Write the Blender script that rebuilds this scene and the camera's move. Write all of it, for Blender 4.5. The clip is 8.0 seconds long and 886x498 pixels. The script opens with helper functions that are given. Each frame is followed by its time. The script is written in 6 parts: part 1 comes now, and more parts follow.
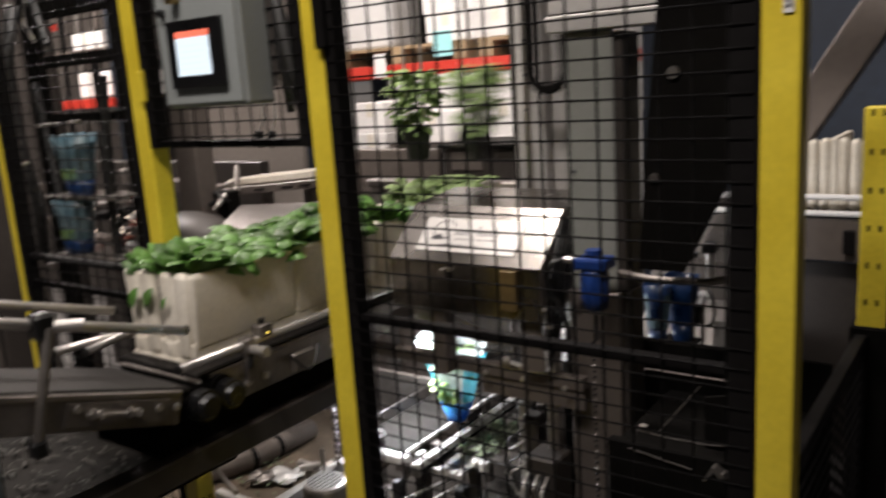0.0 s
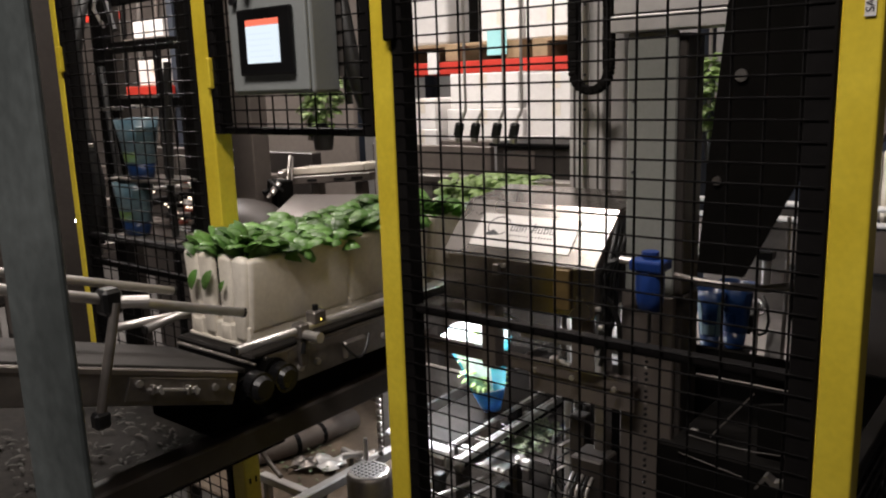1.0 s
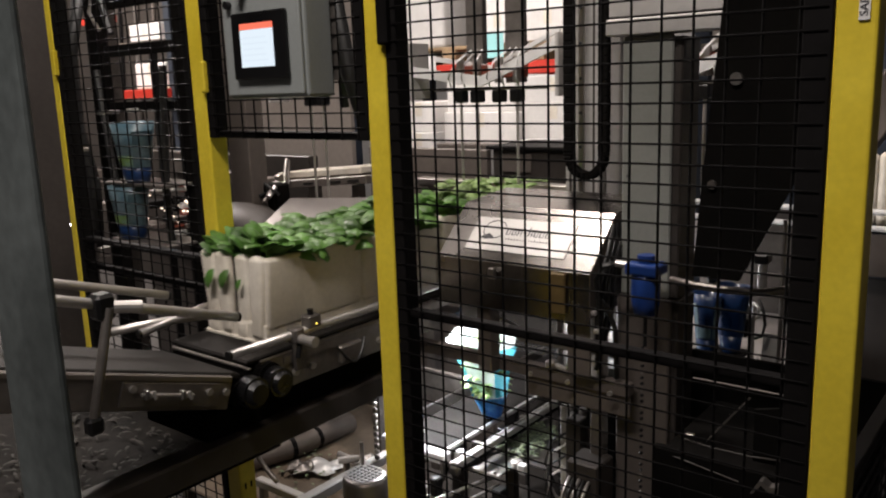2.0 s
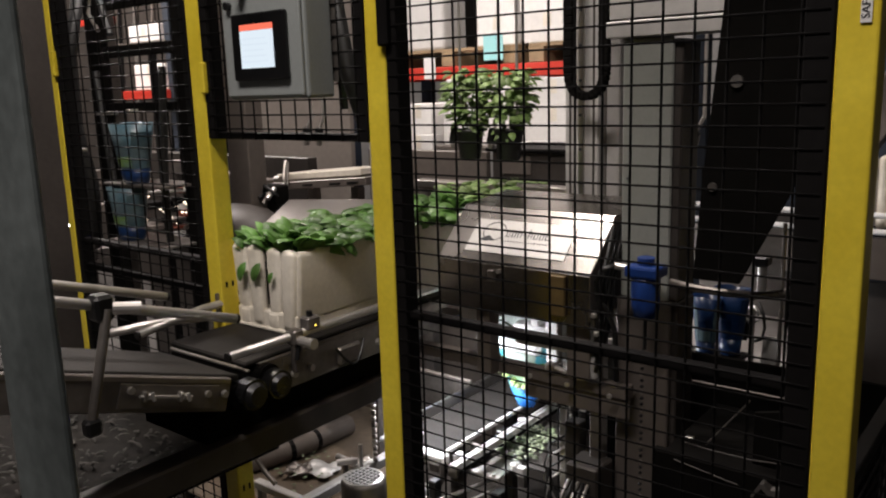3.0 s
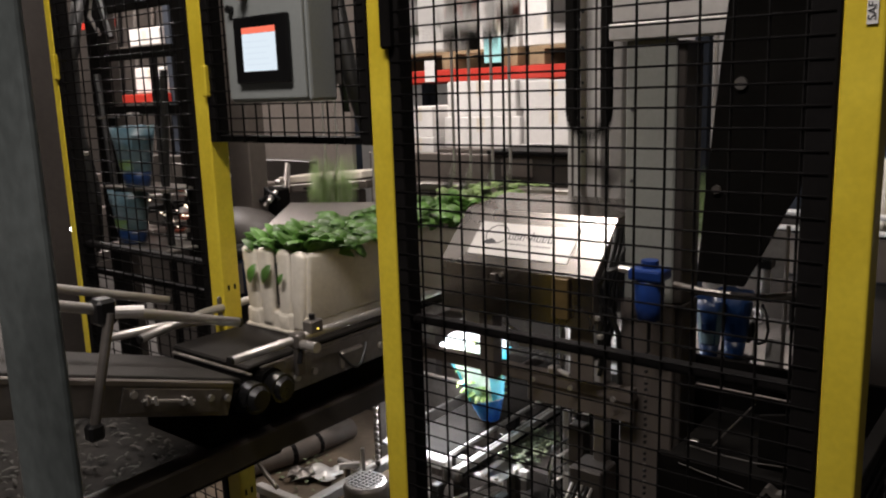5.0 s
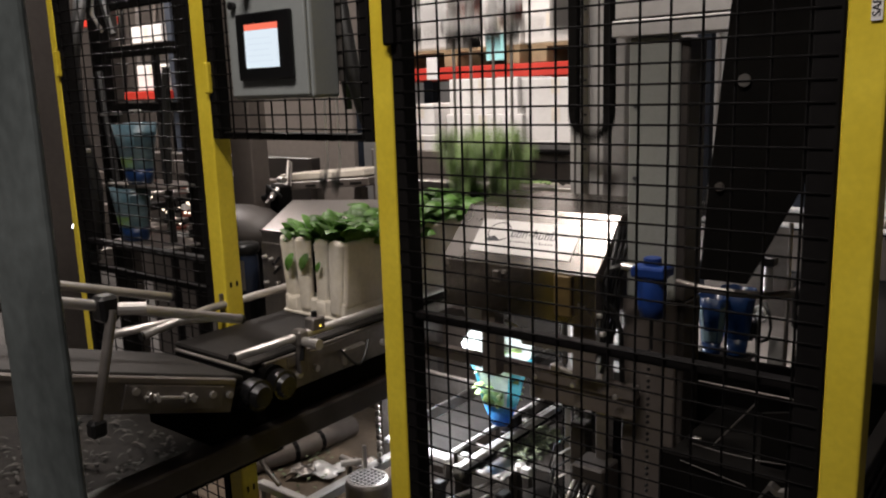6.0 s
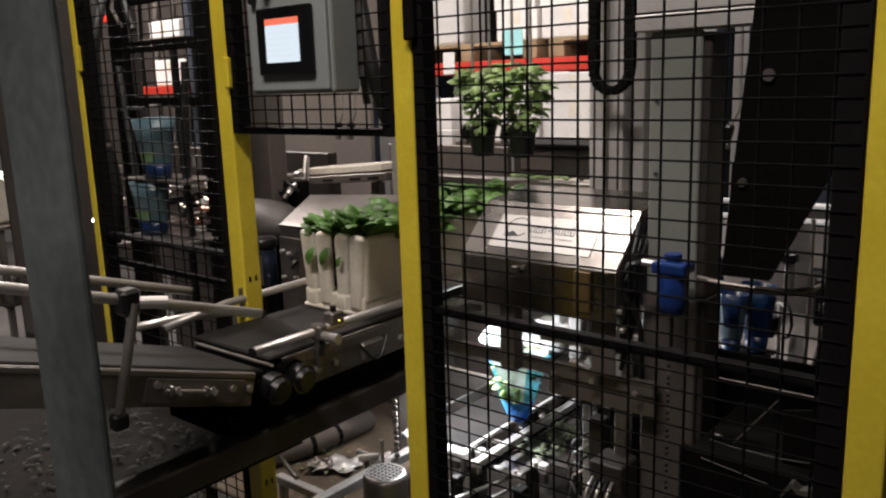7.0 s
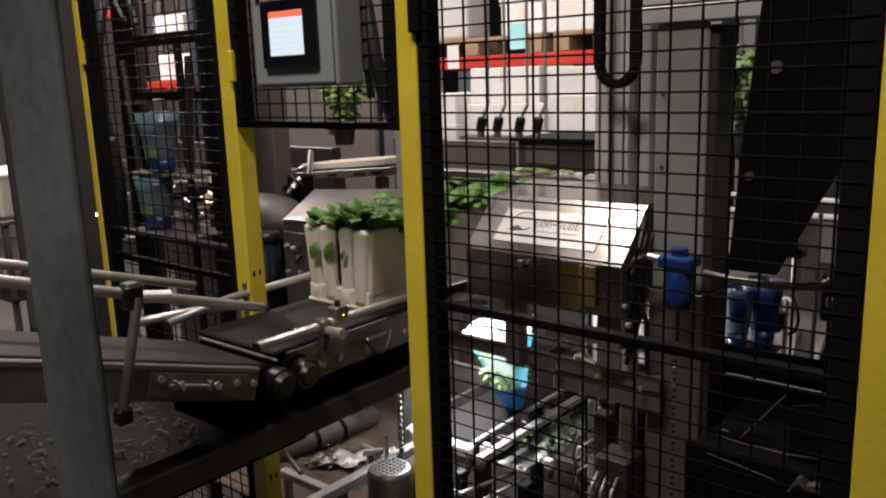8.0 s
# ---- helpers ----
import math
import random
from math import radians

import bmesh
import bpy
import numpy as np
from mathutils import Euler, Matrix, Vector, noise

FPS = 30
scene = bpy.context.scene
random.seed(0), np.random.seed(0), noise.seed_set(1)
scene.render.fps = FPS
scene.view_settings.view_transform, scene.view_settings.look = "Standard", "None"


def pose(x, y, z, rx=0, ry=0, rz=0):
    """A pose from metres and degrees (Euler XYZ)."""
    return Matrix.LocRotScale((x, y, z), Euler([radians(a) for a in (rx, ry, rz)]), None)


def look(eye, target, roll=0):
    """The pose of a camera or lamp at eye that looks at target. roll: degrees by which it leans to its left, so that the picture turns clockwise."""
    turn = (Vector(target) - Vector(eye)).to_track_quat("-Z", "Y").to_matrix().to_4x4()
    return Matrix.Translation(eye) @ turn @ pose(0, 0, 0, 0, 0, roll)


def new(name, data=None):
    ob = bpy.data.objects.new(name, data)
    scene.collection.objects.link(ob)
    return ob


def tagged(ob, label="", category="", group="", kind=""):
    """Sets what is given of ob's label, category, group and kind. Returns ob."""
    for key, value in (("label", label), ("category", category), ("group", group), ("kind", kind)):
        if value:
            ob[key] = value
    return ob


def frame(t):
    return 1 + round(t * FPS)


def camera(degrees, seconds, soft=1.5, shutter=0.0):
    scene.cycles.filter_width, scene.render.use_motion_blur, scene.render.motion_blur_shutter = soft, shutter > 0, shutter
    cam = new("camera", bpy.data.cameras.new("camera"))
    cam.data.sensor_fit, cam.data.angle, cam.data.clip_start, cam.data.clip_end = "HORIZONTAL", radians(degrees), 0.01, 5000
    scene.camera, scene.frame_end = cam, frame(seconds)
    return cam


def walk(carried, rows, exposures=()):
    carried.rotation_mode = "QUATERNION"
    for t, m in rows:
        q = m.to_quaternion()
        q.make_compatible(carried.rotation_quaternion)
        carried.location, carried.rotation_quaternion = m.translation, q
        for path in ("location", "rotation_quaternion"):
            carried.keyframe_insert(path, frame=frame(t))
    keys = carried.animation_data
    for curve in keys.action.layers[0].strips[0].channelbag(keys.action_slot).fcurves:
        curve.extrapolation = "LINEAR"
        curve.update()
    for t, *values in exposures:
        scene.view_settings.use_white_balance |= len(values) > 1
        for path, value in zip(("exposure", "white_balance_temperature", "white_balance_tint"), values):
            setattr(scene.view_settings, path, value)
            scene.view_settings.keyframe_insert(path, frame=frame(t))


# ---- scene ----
cam = camera(57.4, 8.0, soft=2.1, shutter=0.9)
walk(cam, [
    (0.0, pose(0.028, 0.020, 1.507, 78.34, 3.74, 35.04)),
    (0.3, pose(0.012, 0.002, 1.503, 77.65, 2.95, 37.30)),
    (0.5, pose(0.006, -0.005, 1.501, 77.48, 2.57, 38.20)),
    (1.0, pose(0.008, -0.009, 1.499, 78.47, 1.86, 38.30)),
    (1.5, pose(0.011, -0.003, 1.501, 78.58, 1.98, 38.19)),
    (3.0, pose(0.006, -0.000, 1.500, 78.79, 1.74, 38.09)),
    (3.5, pose(0.005, 0.001, 1.500, 78.84, 1.98, 38.09)),
    (4.0, pose(0.003, -0.000, 1.500, 78.93, 2.03, 38.02)),
    (4.5, pose(-0.000, -0.000, 1.500, 79.00, 1.90, 38.00)),
    (6.0, pose(-0.004, 0.000, 1.498, 78.84, 1.80, 38.19)),
    (6.5, pose(-0.007, -0.001, 1.495, 78.53, 1.81, 38.13)),
    (7.0, pose(-0.014, -0.005, 1.498, 78.53, 1.79, 39.21)),
    (7.5, pose(-0.018, -0.004, 1.494, 78.54, 1.86, 39.48)),
    (8.0, pose(-0.020, -0.000, 1.494, 78.21, 1.84, 39.49)),
], exposures=[(0.0, 0.34, 6500, 14), (1.0, 0.19, 6500, 14), (1.5, 0.16, 6500, 14), (3.0, 0.06, 6500, 14), (8.0, 0.04, 6500, 14)])

# ---- light: a dim hall, ceiling tubes over the racks, a work light low in the machine ----
world = bpy.data.worlds.new("hall")
scene.world = world
world.use_nodes = True
world.node_tree.nodes["Background"].inputs[0].default_value = (0.5, 0.48, 0.46, 1)
world.node_tree.nodes["Background"].inputs[1].default_value = 0.036


def area(name, at, target, sx, sy, watts, col=(1.0, 0.95, 0.9)):
    d = bpy.data.lights.new(name, "AREA")
    d.shape, d.size, d.size_y, d.energy, d.color = "RECTANGLE", sx, sy, watts, col
    ob = new(name, d)
    ob.matrix_world = look(at, target)
    return ob


area("ceiling_tube_racks", (-2.4, 3.0, 3.9), (-2.6, 3.9, 1.2), 2.4, 0.25, 36, (1.0, 0.93, 0.87))
area("ceiling_tube_machine", (-1.95, 1.4, 3.9), (-1.4, 1.5, 1.0), 0.3, 0.3, 60, (1.0, 0.92, 0.84))
area("ceiling_tube_aisle", (-0.75, -0.4, 3.9), (-1.4, 1.2, 1.4), 1.6, 0.25, 84, (1.0, 0.93, 0.855))
area("ceiling_tube_far", (-5.5, 2.2, 3.9), (-5.2, 2.6, 1.2), 1.8, 0.25, 270, (1.0, 0.92, 0.84))
area("work_light", (-1.49, 1.80, 0.815), (-1.20, 1.96, 0.46), 0.16, 0.08, 12.5, (0.95, 0.98, 1.0))


# ---- materials ----
def mk(name, col, rough=0.5, metal=0.0, var=0.25, big=3.0, fine=60.0, bump=0.15, stain=None, stretch=None, coat=0.0, rand=0.0):
    m = bpy.data.materials.new(name)
    m.use_nodes = True
    nt = m.node_tree
    N, L = nt.nodes, nt.links
    b = N["Principled BSDF"]
    tc = N.new("ShaderNodeTexCoord")
    mp = N.new("ShaderNodeMapping")
    mp.inputs["Scale"].default_value = stretch or (1, 1, 1)
    L.new(tc.outputs["Object"], mp.inputs[0])
    n1, n2 = N.new("ShaderNodeTexNoise"), N.new("ShaderNodeTexNoise")
    n1.inputs["Scale"].default_value, n1.inputs["Detail"].default_value = big, 6
    n2.inputs["Scale"].default_value, n2.inputs["Detail"].default_value = fine, 4
    L.new(tc.outputs["Object"], n1.inputs[0])
    L.new(mp.outputs[0], n2.inputs[0])
    r1 = N.new("ShaderNodeValToRGB")
    c = Vector(col)
    s = Vector(stain) if stain else c * (1 - var * 1.6)
    r1.color_ramp.elements[0].position, r1.color_ramp.elements[1].position = 0.32, 0.62
    r1.color_ramp.elements[0].color, r1.color_ramp.elements[1].color = (*s, 1), (*c, 1)
    L.new(n1.outputs[0], r1.inputs[0])
    mx = N.new("ShaderNodeMix")
    mx.data_type, mx.blend_type = "RGBA", "MULTIPLY"
    mx.inputs[0].default_value = min(1, var * 2)
    r2 = N.new("ShaderNodeValToRGB")
    r2.color_ramp.elements[0].position, r2.color_ramp.elements[1].position = 0.3, 0.7
    r2.color_ramp.elements[0].color = (0.55, 0.55, 0.55, 1)
    L.new(n2.outputs[0], r2.inputs[0])
    L.new(r1.outputs[0], mx.inputs["A"])
    L.new(r2.outputs[0], mx.inputs["B"])
    out = mx.outputs["Result"]
    if rand:
        oi, hs = N.new("ShaderNodeObjectInfo"), N.new("ShaderNodeHueSaturation")
        mr = N.new("ShaderNodeMapRange")
        mr.inputs["To Min"].default_value, mr.inputs["To Max"].default_value = 1 - rand, 1 + rand
        L.new(oi.outputs["Random"], mr.inputs[0])
        L.new(mr.outputs[0], hs.inputs["Value"])
        L.new(out, hs.inputs["Color"])
        out = hs.outputs[0]
    L.new(out, b.inputs["Base Color"])
    rr = N.new("ShaderNodeMapRange")
    rr.inputs["To Min"].default_value, rr.inputs["To Max"].default_value = max(0.03, rough - 0.12), min(1, rough + 0.15)
    L.new(n1.outputs[0], rr.inputs[0])
    L.new(rr.outputs[0], b.inputs["Roughness"])
    b.inputs["Metallic"].default_value = metal
    b.inputs["Coat Weight"].default_value = coat
    if bump:
        bp = N.new("ShaderNodeBump")
        bp.inputs["Strength"].default_value, bp.inputs["Distance"].default_value = bump, 0.002
        L.new(n2.outputs[0], bp.inputs["Height"])
        L.new(bp.outputs[0], b.inputs["Normal"])
    return m


def glow(name, col, strength):
    m = bpy.data.materials.new(name)
    m.use_nodes = True
    b = m.node_tree.nodes["Principled BSDF"]
    b.inputs["Base Color"].default_value = (0.02, 0.02, 0.02, 1)
    b.inputs["Emission Color"].default_value = (*col, 1)
    b.inputs["Emission Strength"].default_value = strength
    return m


def leafmat(name, col, tip, trans=0.25):
    m = mk(name, col, 0.42, 0, 0.25, 25, 160, 0.25, stain=tip)
    N, L = m.node_tree.nodes, m.node_tree.links
    b = N["Principled BSDF"]
    geo, hs, mr = N.new("ShaderNodeNewGeometry"), N.new("ShaderNodeHueSaturation"), N.new("ShaderNodeMapRange")
    mr.inputs["To Min"].default_value, mr.inputs["To Max"].default_value = 0.6, 1.45
    L.new(geo.outputs["Random Per Island"], mr.inputs[0])
    L.new(mr.outputs[0], hs.inputs["Value"])
    src = b.inputs["Base Color"].links[0].from_socket
    L.new(src, hs.inputs["Color"])
    L.new(hs.outputs[0], b.inputs["Base Color"])
    tr, ms = N.new("ShaderNodeBsdfTranslucent"), N.new("ShaderNodeMixShader")
    L.new(hs.outputs[0], tr.inputs[0])
    ms.inputs[0].default_value = trans
    L.new(b.outputs[0], ms.inputs[1])
    L.new(tr.outputs[0], ms.inputs[2])
    L.new(ms.outputs[0], N["Material Output"].inputs[0])
    return m


YELLOW = mk("yellow_powder_coat", (0.78, 0.62, 0.05), 0.42, 0, 0.12, 4, 90, 0.05, stain=(0.6, 0.45, 0.025))
BLACK = mk("black_powder_coat", (0.009, 0.0083, 0.0083), 0.5, 0, 0.2, 8, 120, 0.1)
BLACKWIRE = mk("black_wire", (0.0055, 0.005, 0.005), 0.6, 0, 0.2, 8, 120, 0.05)
MATT = mk("matt_black", (0.006, 0.0055, 0.005), 0.9, 0, 0.2, 8, 120, 0.1)
RUBBER = mk("black_rubber", (0.007, 0.007, 0.0075), 0.3, 0, 0.2, 8, 150, 0.1)
BELT = mk("dark_conveyor_belt", (0.013, 0.0115, 0.0105), 0.65, 0, 0.4, 6, 180, 0.25, stain=(0.022, 0.019, 0.017))
STEEL = mk("brushed_steel", (0.52, 0.49, 0.46), 0.34, 1.0, 0.12, 5, 30, 0.06, stretch=(1, 12, 40), stain=(0.4, 0.37, 0.34))
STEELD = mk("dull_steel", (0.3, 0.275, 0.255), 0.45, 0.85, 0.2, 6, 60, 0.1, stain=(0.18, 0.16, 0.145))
STEELH = mk("hood_steel", (0.36, 0.335, 0.315), 0.24, 1.0, 0.12, 5, 30, 0.05, stretch=(1, 12, 40), stain=(0.28, 0.26, 0.24))
TAUPE = mk("taupe_sheet", (0.27, 0.235, 0.21), 0.45, 0.3, 0.12, 2, 40, 0.05)
SHEET = mk("scuffed_sheet", (0.36, 0.33, 0.31), 0.40, 0.4, 0.12, 4, 40, 0.05, stretch=(1, 10, 10))
CHROME = mk("satin_tube", (0.62, 0.59, 0.56), 0.36, 0.8, 0.08, 6, 90, 0.03)
ALU = mk("grey_aluminium", (0.5, 0.48, 0.46), 0.5, 0.25, 0.12, 4, 60, 0.05)
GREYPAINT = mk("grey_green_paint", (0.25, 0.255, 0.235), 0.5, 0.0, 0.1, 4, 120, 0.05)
BOXGREY = mk("grey_cabinet_paint", (0.27, 0.29, 0.285), 0.45, 0.0, 0.08, 3, 150, 0.04)
POSTGREY = mk("blue_grey_paint", (0.16, 0.185, 0.185), 0.5, 0.0, 0.35, 6, 60, 0.12, stain=(0.085, 0.10, 0.10))
CREAM = mk("cream_plastic", (0.76, 0.71, 0.62), 0.5, 0.0, 0.12, 7, 90, 0.08, stain=(0.64, 0.58, 0.48))
WHITEP = mk("white_plastic", (0.72, 0.71, 0.7), 0.5, 0, 0.08, 3, 60, 0.05)
WHITEBOX = mk("white_carton", (0.74, 0.72, 0.7), 0.6, 0, 0.08, 2.5, 40, 0.05, rand=0.12)
RED = mk("red_rack_paint", (0.5, 0.035, 0.02), 0.4, 0, 0.12, 4, 80, 0.05)
WOOD = mk("raw_pallet_wood", (0.36, 0.25, 0.14), 0.7, 0, 0.25, 6, 40, 0.2, stretch=(1, 8, 8))
CYANP = mk("pale_cyan_paper", (0.3, 0.62, 0.64), 0.6, 0, 0.05)
BLUEB = mk("blue_bowl", (0.01, 0.038, 0.18), 0.3, 0, 0.1, 8, 60, 0.02)
YGREEN, BLUES = [leafmat(n, c, d, 0.28) for n, c, d in (("green_film", (0.3, 0.5, 0.12), (0.35, 0.6, 0.5)), ("blue_foot_film", (0.012, 0.12, 0.42), (0.05, 0.25, 0.5)))]
# Darker copies of the sleeve films, with the dim light put into their colour.
TEALD = mk("shaded_teal_film", (0.06, 0.12, 0.155), 0.3, 0, 0.3, 16, 60, 0.2, stain=(0.15, 0.21, 0.235))
BLUED = mk("shaded_blue_film", (0.008, 0.032, 0.11), 0.3, 0, 0.3, 16, 60, 0.2)
DARKBLUE = mk("dark_blue_glass", (0.02, 0.03, 0.06), 0.15, 0, 0.1, 8, 60, 0.02)
POT = mk("black_plant_pot", (0.012, 0.011, 0.01), 0.45, 0, 0.2, 20, 100, 0.05)
REDBROWN = mk("red_brown_cover", (0.25, 0.06, 0.035), 0.5, 0, 0.2)
STEM = mk("green_stem", (0.12, 0.22, 0.05), 0.5, 0, 0.2)
LEAF = leafmat("basil_leaf", (0.13, 0.27, 0.06), (0.075, 0.19, 0.032))
WILTED = leafmat("wilted_leaf", (0.17, 0.20, 0.12), (0.09, 0.12, 0.06), 0.1)
LEAFL = leafmat("basil_leaf_pale", (0.27, 0.38, 0.14), (0.14, 0.24, 0.06), 0.18)
CONCRETE = mk("stained_concrete", (0.085, 0.08, 0.075), 0.7, 0, 0.3, 1.5, 30, 0.3, stain=(0.035, 0.03, 0.028))
WALLP = mk("pale_wall_panel", (0.5, 0.49, 0.48), 0.6, 0, 0.1, 1.0, 20, 0.05)
DARKWALL = mk("dark_blue_wall", (0.02, 0.03, 0.05), 0.7, 0, 0.3, 1.0, 20, 0.05)
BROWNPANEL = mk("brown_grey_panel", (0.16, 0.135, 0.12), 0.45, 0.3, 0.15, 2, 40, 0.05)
# Dark casing colour; also stands for shade on the column body and behind the far rack.
BROWND = mk("dark_brown_casing_and_shade", (0.05, 0.042, 0.037), 0.5, 0.2, 0.2, 3, 40, 0.05)
CEIL = mk("dark_ceiling", (0.12, 0.12, 0.12), 0.8, 0, 0.2, 1, 10, 0.05)
CABLE = mk("black_cable", (0.01, 0.01, 0.01), 0.45, 0, 0.1)
BRASS = mk("brass_fitting", (0.5, 0.36, 0.16), 0.35, 1.0, 0.1)
INK = mk("dark_ink", (0.05, 0.05, 0.055), 0.6, 0, 0.1)
PLATE = mk("pale_name_plate", (0.6, 0.58, 0.56), 0.4, 0.3, 0.06, 5, 60, 0.02)
SCREENG = glow("lit_screen", (0.80, 0.93, 1.0), 0.88)
SCREENB = glow("pale_screen_row", (0.77, 0.90, 0.98), 0.86)
SCREENR = glow("red_title_bar", (1.0, 0.18, 0.1), 1.0)
LEDY = glow("amber_led", (1.0, 0.7, 0.1), 2.5)
LEDR = glow("red_led", (1.0, 0.12, 0.05), 2.0)
LAMPW = glow("warm_lamp", (1.0, 0.8, 0.6), 2.2)
LAMPC = glow("white_lamp", (0.95, 0.98, 1.0), 12.0)


def film(name, clear, col, trans=0.5):
    """Thin plastic film: part clear, part milky, with a gloss."""
    m = mk(name, col, 0.25, 0, 0.12, 30, 90, 0.35)
    N, L = m.node_tree.nodes, m.node_tree.links
    b, t, tl, m1, m2 = N["Principled BSDF"], N.new("ShaderNodeBsdfTransparent"), N.new("ShaderNodeBsdfTranslucent"), N.new("ShaderNodeMixShader"), N.new("ShaderNodeMixShader")
    tl.inputs[0].default_value = (*col, 1)
    m1.inputs[0].default_value, m2.inputs[0].default_value = trans, clear
    L.new(b.outputs[0], m1.inputs[1])
    L.new(tl.outputs[0], m1.inputs[2])
    L.new(m1.outputs[0], m2.inputs[1])
    L.new(t.outputs[0], m2.inputs[2])
    L.new(m2.outputs[0], N["Material Output"].inputs[0])
    return m


CLEARF = film("clear_sleeve_film", 0.50, (0.66, 0.74, 0.72))
TEALF = film("teal_sleeve_print", 0.08, (0.07, 0.38, 0.50))
ACRYL = film("scratched_acrylic", 0.80, (0.55, 0.53, 0.50), 0.2)
OCHRE = mk("ochre_stained_sheet", (0.20, 0.135, 0.05), 0.5, 0.2, 0.25, 8, 60, 0.08)
for m, k in ((BLACKWIRE, 0.05), (MATT, 0.05), (BLACK, 0.07), (BELT, 0.15)):
    m.node_tree.nodes["Principled BSDF"].inputs["Specular IOR Level"].default_value = k


# ---- building helpers ----
ORIGIN = {}


def thing(name, at, label="", category="", group="", kind=""):
    ob = new(name)
    ob.empty_display_size = 0.05
    ob.location = at
    ORIGIN[ob.name] = Vector(at)
    return tagged(ob, label, category, group, kind)


def finish(name, bm, mat, smooth=False):
    me = bpy.data.meshes.new(name)
    bmesh.ops.recalc_face_normals(bm, faces=bm.faces)
    bm.to_mesh(me)
    bm.free()
    for m in (mat if isinstance(mat, (list, tuple)) else [mat]):
        me.materials.append(m)
    if smooth:
        for p in me.polygons:
            p.use_smooth = True
    return me


def part(name, bm, mat, parent, label="", smooth=False):
    o = ORIGIN[parent.name]
    bmesh.ops.translate(bm, verts=bm.verts, vec=-o)
    ob = new(name, finish(name, bm, mat, smooth))
    ob.parent = parent
    ORIGIN[ob.name] = o
    return tagged(ob, label)


def solo(name, bm, mat, label="", category="", group="", kind="", smooth=False):
    """A thing that is one mesh, with its origin at its base."""
    vs = [v.co for v in bm.verts]
    o = Vector((sum(v.x for v in vs) / len(vs), sum(v.y for v in vs) / len(vs), min(v.z for v in vs)))
    bmesh.ops.translate(bm, verts=bm.verts, vec=-o)
    ob = new(name, finish(name, bm, mat, smooth))
    ob.location = o
    ORIGIN[ob.name] = o
    return tagged(ob, label, category, group, kind)


def B():
    return bmesh.new()


def box(bm, x0, x1, y0, y1, z0, z1, bev=0.0, seg=1, m=None):
    r = bmesh.ops.create_cube(bm, size=1.0)
    for v in r["verts"]:
        v.co = Vector(((x0 + x1) / 2 + v.co.x * (x1 - x0), (y0 + y1) / 2 + v.co.y * (y1 - y0), (z0 + z1) / 2 + v.co.z * (z1 - z0)))
    vs = r["verts"]
    if bev:
        es = list({e for v in vs for e in v.link_edges})
        g = bmesh.ops.bevel(bm, geom=es, offset=bev, segments=seg, affect="EDGES", profile=0.5)
        vs = list({v for f in g["faces"] for v in f.verts} | {v for v in vs if v.is_valid})
    if m is not None:
        bmesh.ops.transform(bm, matrix=m, verts=vs)
    return bm


def tube(bm, p, q, r, n=12, r2=None):
    p, q = Vector(p), Vector(q)
    d = q - p
    m = Matrix.Translation((p + q) / 2) @ d.to_track_quat("Z", "Y").to_matrix().to_4x4()
    bmesh.ops.create_cone(bm, cap_ends=True, segments=n, radius1=r, radius2=r if r2 is None else r2, depth=d.length, matrix=m)
    return bm


def sweep(bm, pts, r, n=8):
    pts = [Vector(p) for p in pts]
    rings = []
    for i, p in enumerate(pts):
        d = (pts[min(i + 1, len(pts) - 1)] - pts[max(i - 1, 0)]).normalized()
        a = d.cross(Vector((0.31, 0.2, 0.93))).normalized()
        b = d.cross(a)
        rings.append([bm.verts.new(p + r * (math.cos(2 * math.pi * k / n) * a + math.sin(2 * math.pi * k / n) * b)) for k in range(n)])
    for u, v in zip(rings, rings[1:]):
        for k in range(n):
            bm.faces.new((u[k], u[(k + 1) % n], v[(k + 1) % n], v[k]))
    bm.faces.new(rings[0][::-1]), bm.faces.new(rings[-1])
    return bm


def lathe(bm, at, prof, n=20, flat=1.0, cap=True):
    rings = []
    for r, z in prof:
        rings.append([bm.verts.new((at[0] + r * math.cos(2 * math.pi * k / n), at[1] + flat * r * math.sin(2 * math.pi * k / n), at[2] + z)) for k in range(n)])
    for u, v in zip(rings, rings[1:]):
        for k in range(n):
            bm.faces.new((u[k], u[(k + 1) % n], v[(k + 1) % n], v[k]))
    if cap:
        bm.faces.new(rings[0][::-1]), bm.faces.new(rings[-1])
    return bm


def prism(bm, poly, axis, a, b):
    """A flat outline, pushed along an axis from a to b. poly: pairs in the two other axes, in order."""
    def at(p, v):
        return {"x": (v, p[0], p[1]), "y": (p[0], v, p[1]), "z": (p[0], p[1], v)}[axis]
    u, w = [bm.verts.new(at(p, a)) for p in poly], [bm.verts.new(at(p, b)) for p in poly]
    k = len(poly)
    bm.faces.new(u), bm.faces.new(w[::-1])
    for i in range(k):
        bm.faces.new((u[i], u[(i + 1) % k], w[(i + 1) % k], w[i]))
    return bm


def sector(bm, at, prof, a0, a1, n, flat):
    """Part of a turned shape, from one angle to another."""
    rings = []
    for r, z in prof:
        rings.append([bm.verts.new((at[0] + r * math.cos(a0 + (a1 - a0) * k / n), at[1] + flat * r * math.sin(a0 + (a1 - a0) * k / n), at[2] + z)) for k in range(n + 1)])
    for u, v in zip(rings, rings[1:]):
        for k in range(n):
            bm.faces.new((u[k], u[k + 1], v[k + 1], v[k]))
    return bm


